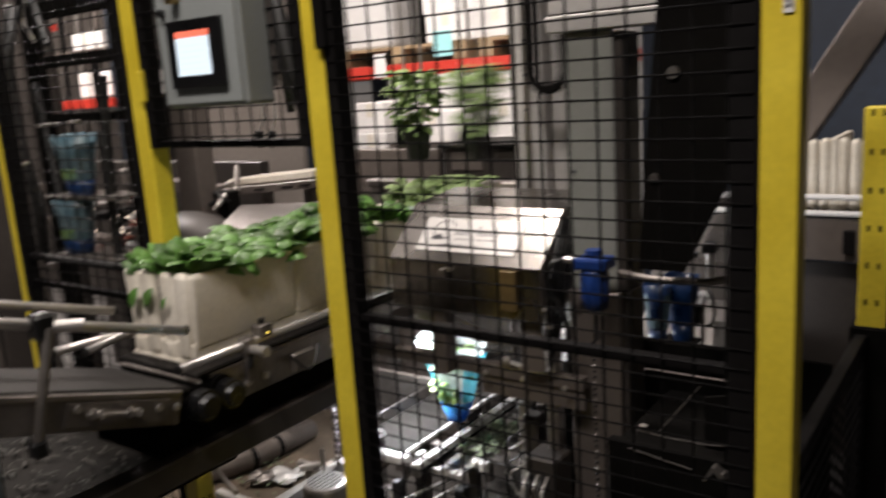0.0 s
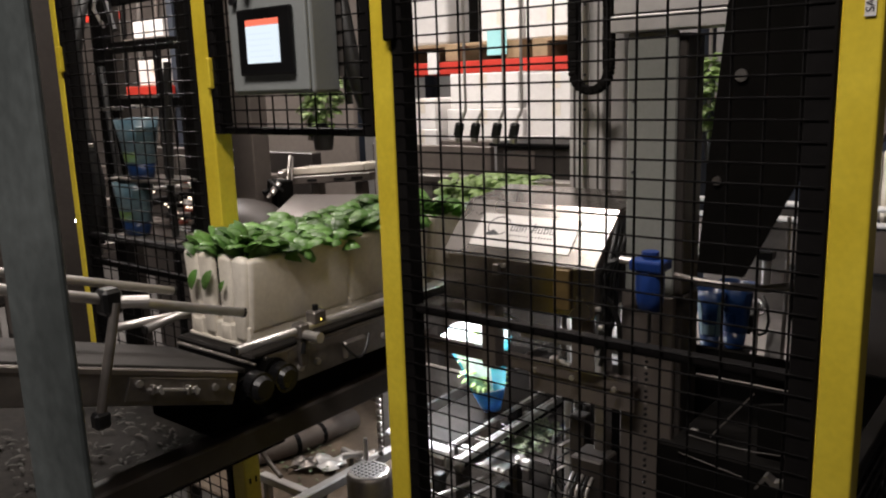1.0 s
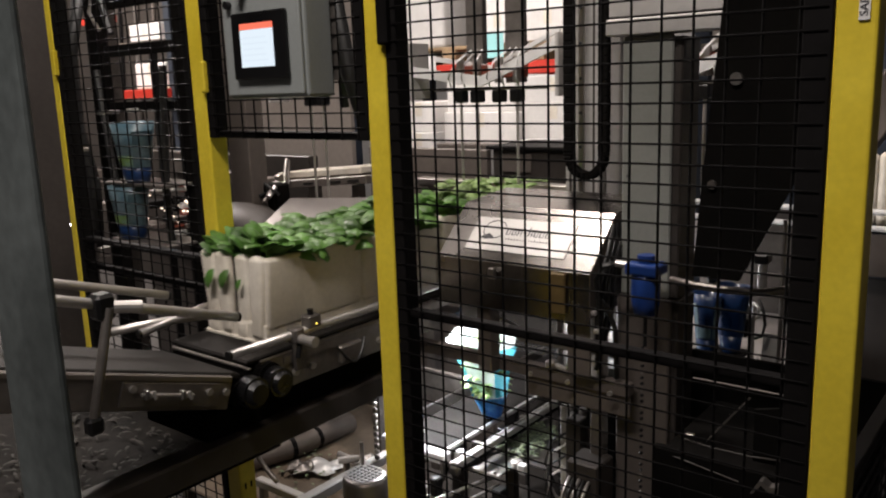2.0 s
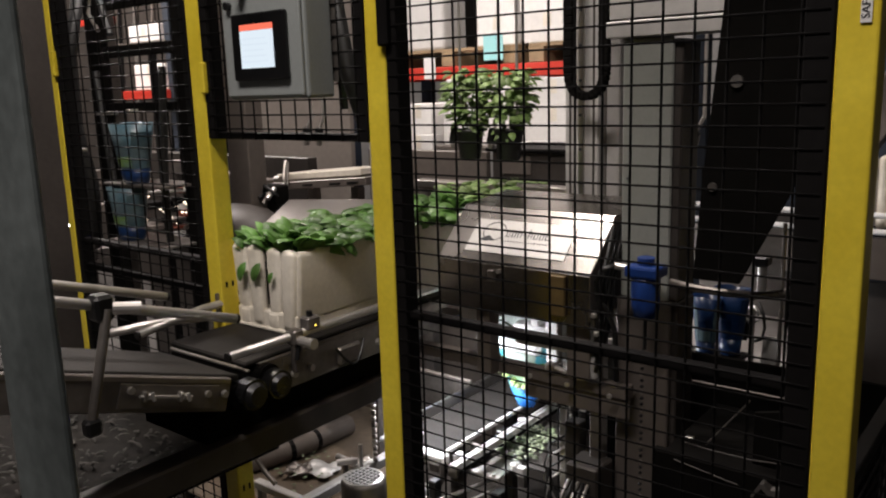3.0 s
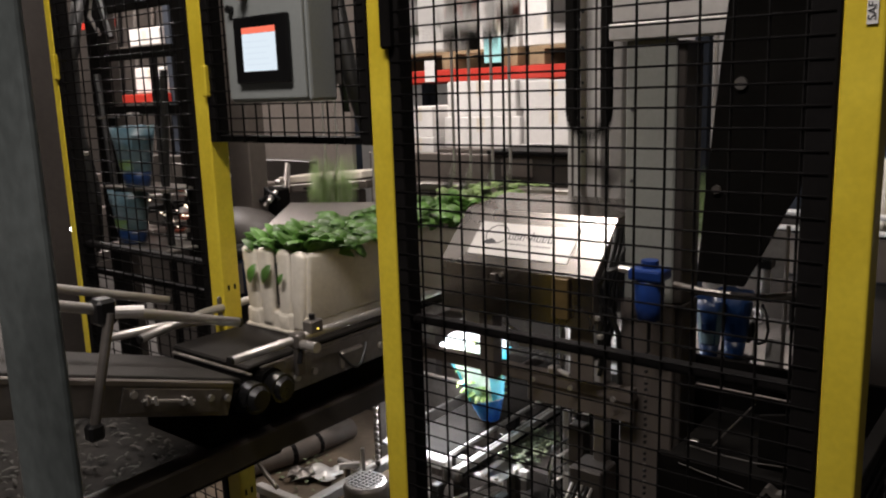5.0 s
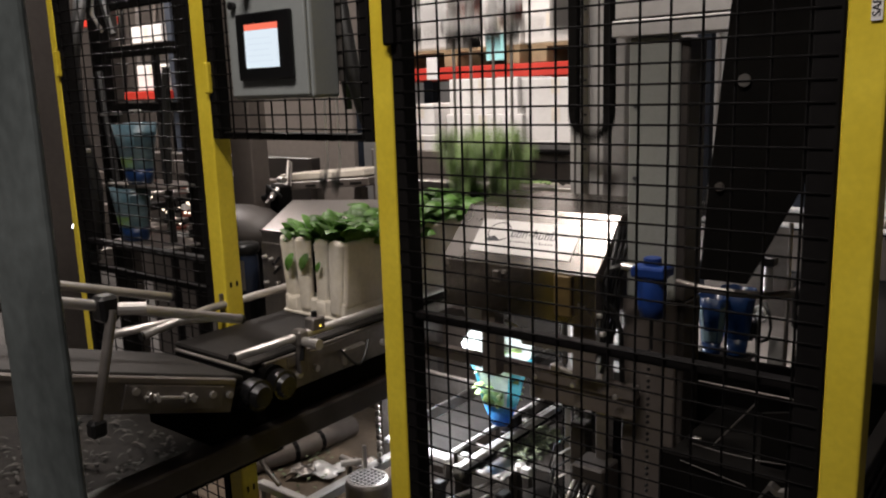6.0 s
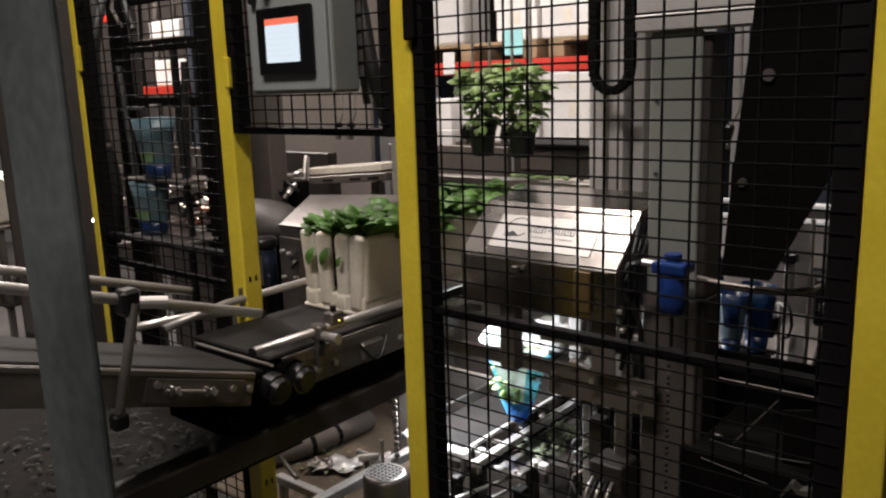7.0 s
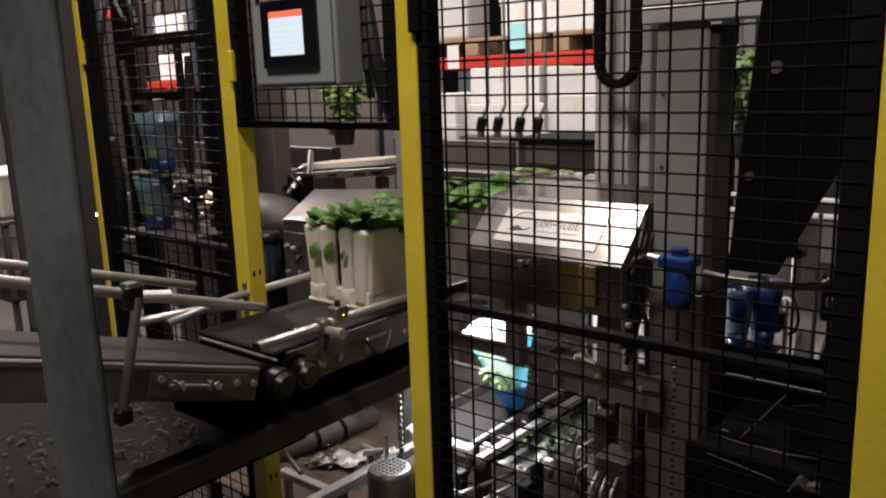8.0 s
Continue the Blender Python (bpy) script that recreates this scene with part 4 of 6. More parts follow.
part("back_post", box(B(), -2.96, -2.90, 1.66, 1.72, 0, 2.1, 0.003), BROWND, t)
part("back_post", box(B(), -2.36, -2.30, 1.66, 1.72, 0, 2.1, 0.003), BROWND, t)
for z in (1.0, 1.203):
    part("shelf", box(B(), -2.72, -2.36, 1.50, 1.66, z, z + 0.008, 0.001), STEELD, t)
part("hose", sweep(B(), [(-2.74, 1.5, 1.85), (-2.80, 1.48, 1.65), (-2.81, 1.48, 1.4), (-2.78, 1.5, 1.2), (-2.80, 1.5, 1.0)], 0.022, 10), CABLE, t, smooth=True)
part("thin_rod", tube(B(), (-2.455, 1.3, 0.0), (-2.46, 1.3, 1.95), 0.0035, 8), STEELD, t)
part("rod_clip", box(B(), -2.47, -2.435, 1.29, 1.31, 1.34, 1.352, 0.002), STEEL, t)
for x, w in ((-2.94, 0.09), (-2.40, 0.10)):
    part("frame_post", box(B(), x, x + w, 1.62, 1.65, 0, 2.2, 0.002), MATT, t)
for z, h in ((1.645, 0.04), (1.455, 0.03), (1.81, 0.06)):
    part("frame_rail", box(B(), -2.83, -2.42, 1.62, 1.64, z, z + h, 0.002), MATT, t)
for x0, z0, x1, z1 in ((-2.80, 1.95, -2.70, 1.72), (-2.84, 1.60, -2.78, 1.20), (-2.42, 1.60, -2.46, 1.15), (-2.48, 1.42, -2.45, 0.95)):
    part("hose", tube(B(), (x0, 1.59, z0), (x1, 1.58, z1), 0.013, 8), CABLE, t)
for x, z in ((-2.72, 1.445), (-2.64, 1.447), (-2.52, 1.452)):
    part("clip", box(B(), x, x + 0.03, 1.50, 1.53, z, z + 0.012, 0.002), STEEL, t)
part("air_line", sweep(B(), [(-2.52, 1.48, 1.9), (-2.60, 1.47, 1.86), (-2.63, 1.47, 1.78), (-2.58, 1.47, 1.72)], 0.006, 8), CHROME, t, smooth=True)
part("bright_rail", tube(B(), (-2.78, 1.56, 1.185), (-2.32, 1.56, 1.20), 0.004, 8), STEEL, t)

# ---- brown guard sheets and the raised tray behind the conveyor ----
t = thing("steel_guard", (-1.95, 1.85, 0.0), "dull brushed steel sloped guard hood behind the conveyor", "guard hood")
bm = B()
vs = [bm.verts.new(p) for p in ((-2.19, 1.75, 1.046), (-1.66, 1.75, 1.062), (-1.66, 1.93, 1.160), (-2.225, 1.93, 1.125))]
bm.faces.new(vs)
bmesh.ops.solidify(bm, geom=bm.faces[:], thickness=0.004)
part("sloped_sheet", bm, SHEET, t, "brushed steel sloped sheet")
# Thin bright tube gives the sheet's front edge its highlight.
part("rolled_edge", tube(B(), (-2.193, 1.748, 1.045), (-1.66, 1.748, 1.061), 0.0028, 8), STEEL, t, "bright thin tube for the highlight on the edge")
part("front_sheet", box(B(), -2.19, -1.66, 1.751, 1.755, 0.55, 1.040, 0.001), STEELD, t)
for x in (-2.18, -1.70):
    part("leg", box(B(), x, x + 0.03, 1.756, 1.786, 0, 1.03), STEELD, t)
t = thing("grey_panel_post", (-1.76, 1.9, 0), "pale grey sheet post behind the mid fence post", "post")
part("sheet", box(B(), -1.83, -1.70, 1.94, 1.96, 0, 1.36, 0.003), ALU, t)
t = thing("round_guard", (-2.42, 1.85, 0), "curved dull steel guard cover", "guard cover")
part("cover", lathe(B(), (-2.44, 1.86, 0.965), [(0.22, 0.0), (0.22, 0.05), (0.20, 0.085), (0.15, 0.118), (0.07, 0.135), (0.005, 0.139)], 28, 0.6), BROWND, t, smooth=True)
part("stand", box(B(), -2.5, -2.34, 1.8, 1.92, 0, 0.965, 0.004), BLACK, t)
t = thing("lubricator_bottle", (-2.15, 1.65, 0), "dark blue filter bottle on a stand beside the guard", "filter bottle")
part("bottle", lathe(B(), (-2.155, 1.65, 0.86), [(0.036, 0), (0.042, 0.006), (0.042, 0.12), (0.034, 0.13)], 18), DARKBLUE, t, smooth=True)
part("cap", lathe(B(), (-2.155, 1.65, 0.99), [(0.046, 0), (0.048, 0.01), (0.046, 0.028), (0.04, 0.032)], 18), RUBBER, t, "black screw cap", True)
part("label_strip", sector(B(), (-2.155, 1.65, 0.87), [(0.0425, 0.0), (0.0425, 0.10)], 5.0, 5.45, 3, 1.0), STEELD, t)
part("stand", box(B(), -2.18, -2.13, 1.63, 1.67, 0, 0.86, 0.003), BLACK, t)
t = thing("valve_plate", (-2.03, 1.66, 0), "grey steel valve plate with screws and hose stubs", "plate")
part("plate", box(B(), -2.085, -1.96, 1.66, 1.668, 0.0, 1.03, 0.002), STEELD, t)
for x, z in ((-2.06, 0.985), (-2.03, 0.98), (-2.0, 0.955), (-2.0, 0.905), (-2.06, 0.90)):
    part("screw", tube(B(), (x, 1.66, z), (x - 0.004, 1.645, z - 0.002), 0.006, 8), CHROME, t)
for z in (0.985, 0.955):
    part("stub", tube(B(), (-2.0, 1.66, z), (-1.985, 1.625, z - 0.012), 0.005, 8), RUBBER, t)
t = thing("raised_tray", (-2.45, 2.35, 1.09), "empty cream tray on a steel support", "plant tray")
TM = Matrix.Translation((-2.46, 2.37, 1.150)) @ Matrix.Rotation(radians(-5), 4, "Y")
part("tray", box(B(), -0.245, 0.245, -0.08, 0.09, 0.0, 0.010, 0.003, 1, TM), BROWNPANEL, t)
for x0, x1, y0, y1 in ((-0.245, 0.245, -0.082, -0.070), (-0.245, 0.245, 0.080, 0.092), (-0.25, -0.24, -0.08, 0.09), (0.24, 0.25, -0.08, 0.09)):
    part("rim", box(B(), x0, x1, y0, y1, 0.004, 0.032, 0.004, 2, TM), CREAM, t)
part("support", box(B(), -0.26, 0.30, -0.11, 0.14, -0.034, -0.002, 0.003, 1, TM), BROWNPANEL, t)
for x in (-0.06, 0.10, 0.20):
    part("slot", box(B(), x, x + 0.06, -0.1125, -0.11, -0.024, -0.016, 0, 1, TM), BLACK, t)
part("clamp_arm", tube(B(), (-2.62, 2.24, 1.12), (-2.66, 2.30, 1.22), 0.008, 10), STEEL, t)
part("clamp_arm", tube(B(), (-2.57, 2.22, 1.11), (-2.60, 2.26, 1.22), 0.006, 10), STEELD, t)
part("clamp_joint", tube(B(), (-2.635, 2.22, 1.15), (-2.60, 2.215, 1.15), 0.014, 12), STEEL, t)
part("hook", sweep(B(), [(-2.20, 2.35, 1.165), (-2.19, 2.42, 1.20), (-2.20, 2.43, 1.225), (-2.22, 2.43, 1.232)], 0.006, 8), STEEL, t, smooth=True)
for x, y in ((-2.60, 2.36), (-2.34, 2.36)):
    part("leg", box(B(), x, x + 0.04, y, y + 0.04, 0, 1.115), STEELD, t)
t = thing("back_panel", (-2.9, 2.8, 0), "brown-grey machine enclosure panel", "panel")
part("sheet", box(B(), -3.49, -2.76, 2.8, 2.83, 0.2, 1.62, 0.004), TAUPE, t)
part("sheet", box(B(), -3.7, -2.62, 2.84, 2.87, 1.62, 2.3, 0.004), BROWNPANEL, t)
for x in (-3.48, -2.82):
    part("foot", box(B(), x, x + 0.05, 2.8, 2.85, 0, 0.2), BROWNPANEL, t)
t = thing("dark_upright", (-2.45, 1.9, 0), "dark steel machine upright", "upright")
part("profile", box(B(), -2.52, -2.40, 1.9, 1.98, 0, 1.9, 0.004), BROWNPANEL, t)
t = thing("hose_bundle", (-2.0, 1.75, 0), "dark hanging hose bundle", "hose")
part("hose", sweep(B(), [(-1.62, 2.09, 2.06), (-1.62, 1.9, 2.08), (-1.62, 1.70, 2.0), (-1.64, 1.62, 1.8), (-1.61, 1.64, 1.55), (-1.56, 1.66, 1.38)], 0.024, 10), CABLE, t, smooth=True)
part("hose", sweep(B(), [(-1.72, 2.09, 2.06), (-1.72, 1.85, 2.05), (-1.72, 1.7, 1.9), (-1.72, 1.7, 1.7), (-1.71, 1.72, 1.45)], 0.012, 10), CABLE, t, smooth=True)
t = thing("transfer_beam", (-1.6, 2.3, 0), "pale steel beam across the end of the tray line", "beam")
part("profile", box(B(), -1.95, -1.27, 2.3, 2.36, 1.145, 1.17, 0.003), STEEL, t)
part("cap", box(B(), -1.27, -1.235, 2.29, 2.37, 1.13, 1.18, 0.004), RUBBER, t)
for k in range(4):
    part("bracket", box(B(), -1.72 + 0.09 * k, -1.70 + 0.09 * k, 2.16, 2.3, 1.10, 1.145, 0.003), STEELD, t)
for x in (-1.93, -1.32):
    part("leg", box(B(), x, x + 0.04, 2.31, 2.35, 0, 1.145), STEELD, t)
rng = random.Random(15)
bm = B()
for k in range(36):
    a = rng.uniform(0, 6.28)
    leaf(bm, (rng.uniform(-1.62, -1.36), rng.uniform(2.302, 2.34), 1.172 + 0.012 * rng.random()), (math.cos(a), math.sin(a), 0.25), (0, 0, 1), rng.uniform(0.02, 0.04), rng.uniform(0.014, 0.026))
solo("loose_leaves", bm, LEAFL, "loose pale leaves lying on the beam", "leaves", kind="stuff")
t = thing("dark_housing", (-1.6, 2.7, 0), "dark machine housing behind the tray line", "housing")
part("body", box(B(), -1.80, -1.28, 2.6, 2.9, 0.2, 1.255, 0.005), BROWND, t)
part("lid", box(B(), -1.82, -1.26, 2.58, 2.92, 1.255, 1.27, 0.003), BLACK, t)
part("front_plate", box(B(), -1.76, -1.62, 2.592, 2.6, 1.17, 1.24, 0.003), BROWNPANEL, t)
for x in (-1.78, -1.34):
    part("foot", box(B(), x, x + 0.05, 2.62, 2.67, 0, 0.2), BLACK, t)
t = thing("low_wall_panel", (-2.4, 2.75, 0), "dark steel guard panel behind the gripper", "panel")
part("sheet", box(B(), -2.48, -1.84, 2.62, 2.65, 0.0, 1.25, 0.003), BROWNPANEL, t)

# ---- pallet rack with white cartons ----
t = thing("pallet_rack", (-3.0, 4.3, 0), "red steel pallet rack loaded with white cartons", "pallet rack")
for z in (1.555, 2.75):
    part("beam", box(B(), -6.2, -1.9, 4.0, 4.05, z, z + 0.075, 0.004), RED, t)
    part("beam", box(B(), -6.2, -1.9, 4.9, 4.95, z, z + 0.075, 0.004), RED, t)
for x in (-6.2, -4.05, -1.9):
    for y in (4.05, 4.9):
        part("upright", box(B(), x, x + 0.09, y, y + 0.07, 0, 3.6, 0.004), DARKWALL, t)


def pallet(x, y, z, w=1.1):
    p = thing("pallet", (x + w / 2, y + 0.4, z), "raw wooden pallet on the rack", "pallet", "pallets")
    for k in range(5):
        part("deck_board", box(B(), x, x + w, y + 0.19 * k, y + 0.19 * k + 0.1, z + 0.085, z + 0.105, 0.002), WOOD, p)
    for k in range(3):
        part("block", box(B(), x + k * (w - 0.1) / 2, x + k * (w - 0.1) / 2 + 0.1, y, y + 0.86, z, z + 0.085, 0.003), WOOD, p)


def carton(x0, x1, y0, y1, z0, z1, lab="plain white carton on the rack"):
    c = thing("carton", ((x0 + x1) / 2, (y0 + y1) / 2, z0), lab, "carton", "white cartons")
    part("body", box(B(), x0, x1, y0, y1, z0, z1, 0.006, 2), WHITEBOX, c)
    part("tape", box(B(), (x0 + x1) / 2 - 0.025, (x0 + x1) / 2 + 0.025, y0 - 0.0015, y0 - 0.0003, z1 - 0.08, z1 - 0.006), CREAM, c, "strip of packing tape")


pallet(-3.6, 4.02, 1.632, 1.0)
pallet(-2.52, 4.02, 1.632, 0.6)
rng = random.Random(8)
for x0, x1 in ((-2.93, -2.62), (-2.61, -2.25), (-2.24, -1.93)):
    z = 1.74
    for k in range(4):
        h = rng.uniform(0.15, 0.24)
        dx = rng.uniform(-0.01, 0.01)
        carton(x0 + 0.012 + dx, x1 - 0.012 + dx, 4.06 + rng.uniform(0, 0.03), 4.6, z, z + h)
        z += h + 0.001
for (x0, x1, y0, z0, z1) in ((-2.82, -2.32, 3.6, 1.19, 1.36), (-2.31, -1.95, 3.62, 1.19, 1.40), (-2.80, -2.35, 3.61, 1.361, 1.55), (-2.34, -1.93, 3.63, 1.401, 1.54), (-3.08, -2.86, 3.55, 1.10, 1.25), (-3.07, -2.87, 3.56, 1.251, 1.42)):
    carton(x0, x1, y0, y0 + 0.35, z0, z1, "large white box stacked on the bench")
t = thing("packing_bench", (-2.5, 3.8, 0), "low dark packing bench under the white boxes", "bench")
part("top", box(B(), -2.84, -1.92, 3.55, 4.0, 1.165, 1.19, 0.004), BROWNPANEL, t)
part("low_top", box(B(), -3.2, -2.845, 3.5, 4.0, 1.075, 1.10, 0.004), BROWNPANEL, t)
for x in (-3.15, -2.9, -2.75, -2.0):
    part("leg", box(B(), x, x + 0.04, 3.58, 3.62, 0, 1.08 if x < -2.8 else 1.165), STEELD, t)
carton(-1.93, -1.78, 2.95, 3.1, 1.1, 1.262, "small white carton behind the housing")
t = thing("small_table", (-1.85, 3.0, 0), "dark stand under a white carton", "stand")
part("top", box(B(), -1.95, -1.76, 2.93, 3.12, 1.08, 1.1, 0.003), BROWNPANEL, t)
part("column", box(B(), -1.88, -1.83, 3.0, 3.05, 0, 1.08), BROWNPANEL, t)
t = thing("paper_sheet", (-2.74, 4.0, 1.67), "pale cyan paper sheet pinned to the rack", "paper")
part("sheet", box(B(), -2.815, -2.678, 3.994, 3.997, 1.655, 1.80), CYANP, t)
t = thing("paper_sheet", (-3.2, 4.0, 1.56), "white paper sheet pinned to the rack beam", "paper")
part("sheet", box(B(), -3.27, -3.18, 3.994, 3.997, 1.56, 1.70), WHITEP, t)
t = thing("rack_gap_and_load", (-3.1, 4.4, 1.75), "black sheet for the rack's dark gap, and a grey wrapped load", "panel")
# Black sheet stands in for the shade in the gap between the loads.
part("sheet", box(B(), -3.17, -2.94, 4.3, 4.32, 1.737, 2.74, 0.003), MATT, t)
part("wrapped_load", box(B(), -3.62, -3.17, 4.08, 4.7, 1.738, 2.5, 0.02, 2), WALLP, t)
# far left rack seen through the guard door
t = thing("far_rack", (-4.4, 3.0, 0), "red steel rack beyond the guard door", "pallet rack")
part("beam", box(B(), -5.22, -4.50, 2.96, 3.0, 1.49, 1.545, 0.003), RED, t)
part("beam", box(B(), -5.42, -5.04, 2.96, 3.0, 1.985, 2.03, 0.003), RED, t)
for x in (-5.42, -4.52):
    part("upright", box(B(), x, x + 0.06, 3.0, 3.06, 0, 2.6, 0.003), DARKWALL, t)
part("deck", box(B(), -5.4, -4.5, 3.0, 3.6, 1.53, 1.54, 0.001), WOOD, t)
part("deck", box(B(), -5.4, -4.5, 3.0, 3.6, 1.84, 1.85, 0.001), BROWNPANEL, t)
for x0, x1, z0, z1 in ((-4.92, -4.57, 1.551, 1.71), (-4.94, -4.60, 1.851, 1.955)):
    carton(x0, x1, 3.02, 3.4, z0, z1)
# Added dark sheet: stands in for the darkness behind the rack.
part("back_sheet", box(B(), -7.4, -4.2, 3.64, 3.67, 0.0, 2.9, 0.003), BROWND, t)
for k in range(9):
    part("brace", tube(B(), (-6.2 + 0.22 * k, 3.62, 0.4 + 0.1 * (k % 3)), (-6.0 + 0.22 * k, 3.62, 2.5 - 0.12 * (k % 4)), 0.012 + 0.006 * (k % 2), 8), (BLACK, STEELD, BROWNPANEL)[k % 3], t)
t = thing("far_machine", (-3.4, 2.2, 0), "dark cluttered machine beyond the guard door", "machine")
rng = random.Random(21)
for k in range(26):
    x, y = rng.uniform(-4.2, -2.9), rng.uniform(1.9, 2.6)
    z = rng.uniform(0.5, 1.15)
    part("fitting", box(B(), x, x + rng.uniform(0.03, 0.2), y, y + 0.1, z, z + rng.uniform(0.02, 0.1), 0.004), rng.choice([STEELD, BROWNPANEL, STEEL, BLACK]), t)
part("frame", box(B(), -4.3, -2.85, 2.6, 2.66, 0.0, 1.2, 0.004), BROWND, t)
for k in range(34):
    x, z = rng.uniform(-3.40, -3.08), rng.uniform(0.84, 1.10)
    part("fitting", box(B(), x, x + rng.uniform(0.012, 0.06), 2.16, 2.16 + rng.uniform(0.03, 0.1), z, z + rng.uniform(0.008, 0.035), 0.002), rng.choice([STEEL, REDBROWN, BLACK, WHITEP, STEELD]), t)
for k in range(16):
    x, z = rng.uniform(-3.40, -3.10), rng.uniform(0.92, 1.08)
    part("lamp", box(B(), x, x + rng.uniform(0.004, 0.011), 2.14, 2.15, z, z + rng.uniform(0.004, 0.011), 0.001), LAMPW, t, "warm indicator lamp")
part("cross_rail", tube(B(), (-3.5, 2.12, 1.06), (-2.95, 2.12, 1.10), 0.006, 8), CHROME, t)
for x in (-3.46, -3.28, -3.10):
    part("leg", box(B(), x, x + 0.03, 2.2, 2.23, 0.0, 1.75, 0.003), BLACK, t)
for k in range(10):
    x, y, z = rng.uniform(-3.3, -2.95), rng.uniform(1.83, 1.88), rng.uniform(0.98, 1.13)
    part("lamp", box(B(), x, x + rng.uniform(0.004, 0.011), y, y + 0.01, z, z + rng.uniform(0.004, 0.010), 0.001), LAMPW, t, "warm indicator lamp")
t = thing("spot_lamp", (-2.70, 1.37, 0.0), "small bright white lamp beyond the fence", "lamp")
part("lens", lathe(B(), (-2.70, 1.36, 1.072), [(0.002, 0), (0.006, 0.003), (0.006, 0.009), (0.002, 0.012)], 10), LAMPC, t, "bright white lens")
part("holder", box(B(), -2.71, -2.69, 1.372, 1.39, 0.0, 1.085, 0.002), BLACK, t)

t = thing("side_bench", (-4.75, 1.9, 0), "dark steel bench with wire baskets beyond the aisle upright", "bench")
part("top", box(B(), -5.1, -4.4, 1.7, 2.1, 0.83, 0.85, 0.003), BROWNPANEL, t)
part("shelf", box(B(), -5.1, -4.4, 1.7, 2.1, 0.42, 0.44, 0.003), BROWND, t)
for x in (-5.08, -4.45):
    for y in (1.72, 2.05):
        part("leg", box(B(), x, x + 0.03, y, y + 0.03, 0, 0.83, 0.002), STEELD, t)
for k in range(14):
    part("basket_wire", tube(B(), (-5.05 + 0.045 * k, 1.70, 0.44), (-5.05 + 0.045 * k, 1.70, 0.72), 0.004, 6), BRASS, t)
for z in (0.50, 0.60, 0.72):
    part("basket_wire", tube(B(), (-5.07, 1.70, z), (-4.43, 1.70, z), 0.005, 6), STEELD, t)
part("lamp", tube(B(), (-4.85, 1.69, 0.33), (-4.85, 1.685, 0.33), 0.010, 8), LEDR, t, "small red indicator")
t = thing("cream_crate", (-4.75, 1.9, 0.851), "dull cream plastic crate on the side bench", "crate")
part("crate", box(B(), -5.05, -4.5, 1.75, 2.05, 0.851, 1.08, 0.02, 3), CREAM, t)
part("rim", box(B(), -5.06, -4.49, 1.74, 2.06, 1.06, 1.085, 0.006, 2), CREAM, t)

# ---- outfeed beyond the end post ----
t = thing("outfeed_conveyor", (-0.1, 2.7, 0), "steel conveyor with white guide rails beyond the fence", "conveyor")
for z in (1.097, 1.048):
    part("guide_rail", tube(B(), (-1.0, 2.62, z), (1.6, 2.62, z), 0.009, 12), WHITEP, t)
part("belt", box(B(), -1.0, 1.6, 2.64, 2.95, 1.03, 1.045, 0.003), BELT, t)
part("side_plate", box(B(), -1.0, 1.6, 2.63, 2.639, 0.90, 1.03, 0.003), BROWNPANEL, t)
part("lower_guard", box(B(), -1.0, 1.6, 2.70, 2.71, 0.25, 0.88, 0.003), BROWND, t)
for x in (-0.55, -0.38, -0.33, 0.4):
    part("bracket", box(B(), x, x + 0.03, 2.60, 2.63, 0.93, 1.0, 0.003), BLACK, t)
for x in (-0.9, 0.6, 1.5):
    part("leg", box(B(), x, x + 0.05, 2.65, 2.7, 0, 0.9), STEELD, t)
for x in (-0.475, -0.36, -0.1):
    c = thing("stacked_tray", (x, 2.8, 1.046), "empty cream plant tray on the far conveyor", "plant tray", "far trays")
    for k in range(3):
        part("slat", box(B(), x + 0.032 * k - 0.05, x + 0.032 * k - 0.02, 2.66, 2.70, 1.046, 1.268 - 0.004 * (k % 2), 0.014, 3), CREAM, c, smooth=True)
    part("side_wall", box(B(), x + 0.046, x + 0.066, 2.66, 2.92, 1.046, 1.27, 0.005, 2), CREAM, c)
t = thing("short_fence_post", (-0.22, 2.02, 0), "yellow fence post with punched slots beyond the aisle", "post")
part("tube", box(B(), -0.25, -0.19, 2.0, 2.05, 0, 1.394, 0.003, 2), YELLOW, t)
# Added black box in place of the dark fence that hides the post's foot.
part("lower_cover", box(B(), -0.262, -0.178, 1.985, 2.06, 0.0, 0.90, 0.003), MATT, t, "black box in place of the dark fence before the post")
for k in range(6):
    for x in (-0.236, -0.213):
        z = 0.95 + 0.085 * k
        part("slot", box(B(), x, x + 0.006, 1.9995, 2.002, z, z + 0.014), BLACK, t, "dark punched slot")
t = thing("low_fence", (0.0, 2.0, 0), "low dark mesh guard beyond the aisle", "fence panel")
part("panel_frame", box(B(), -0.25, -0.225, 1.2, 2.0, 0.86, 0.885, 0.002), BLACK, t)
part("panel_frame", box(B(), -0.25, -0.225, 1.2, 2.0, 0.10, 0.125, 0.002), BLACK, t)
part("upright", box(B(), -0.25, -0.225, 1.98, 1.998, 0.0, 0.86, 0.002), BLACK, t)
for k in range(16):
    part("wire", box(B(), -0.2395, -0.2355, 1.2 + 0.05 * k, 1.204 + 0.05 * k, 0.125, 0.86), BLACKWIRE, t)
for k in range(24):
    part("wire", box(B(), -0.2355, -0.232, 1.2, 1.98, 0.14 + 0.03 * k, 0.1435 + 0.03 * k), BLACKWIRE, t)
t = thing("dark_partition", (0.5, 4.6, 0), "dark blue partition wall in shadow", "partition")
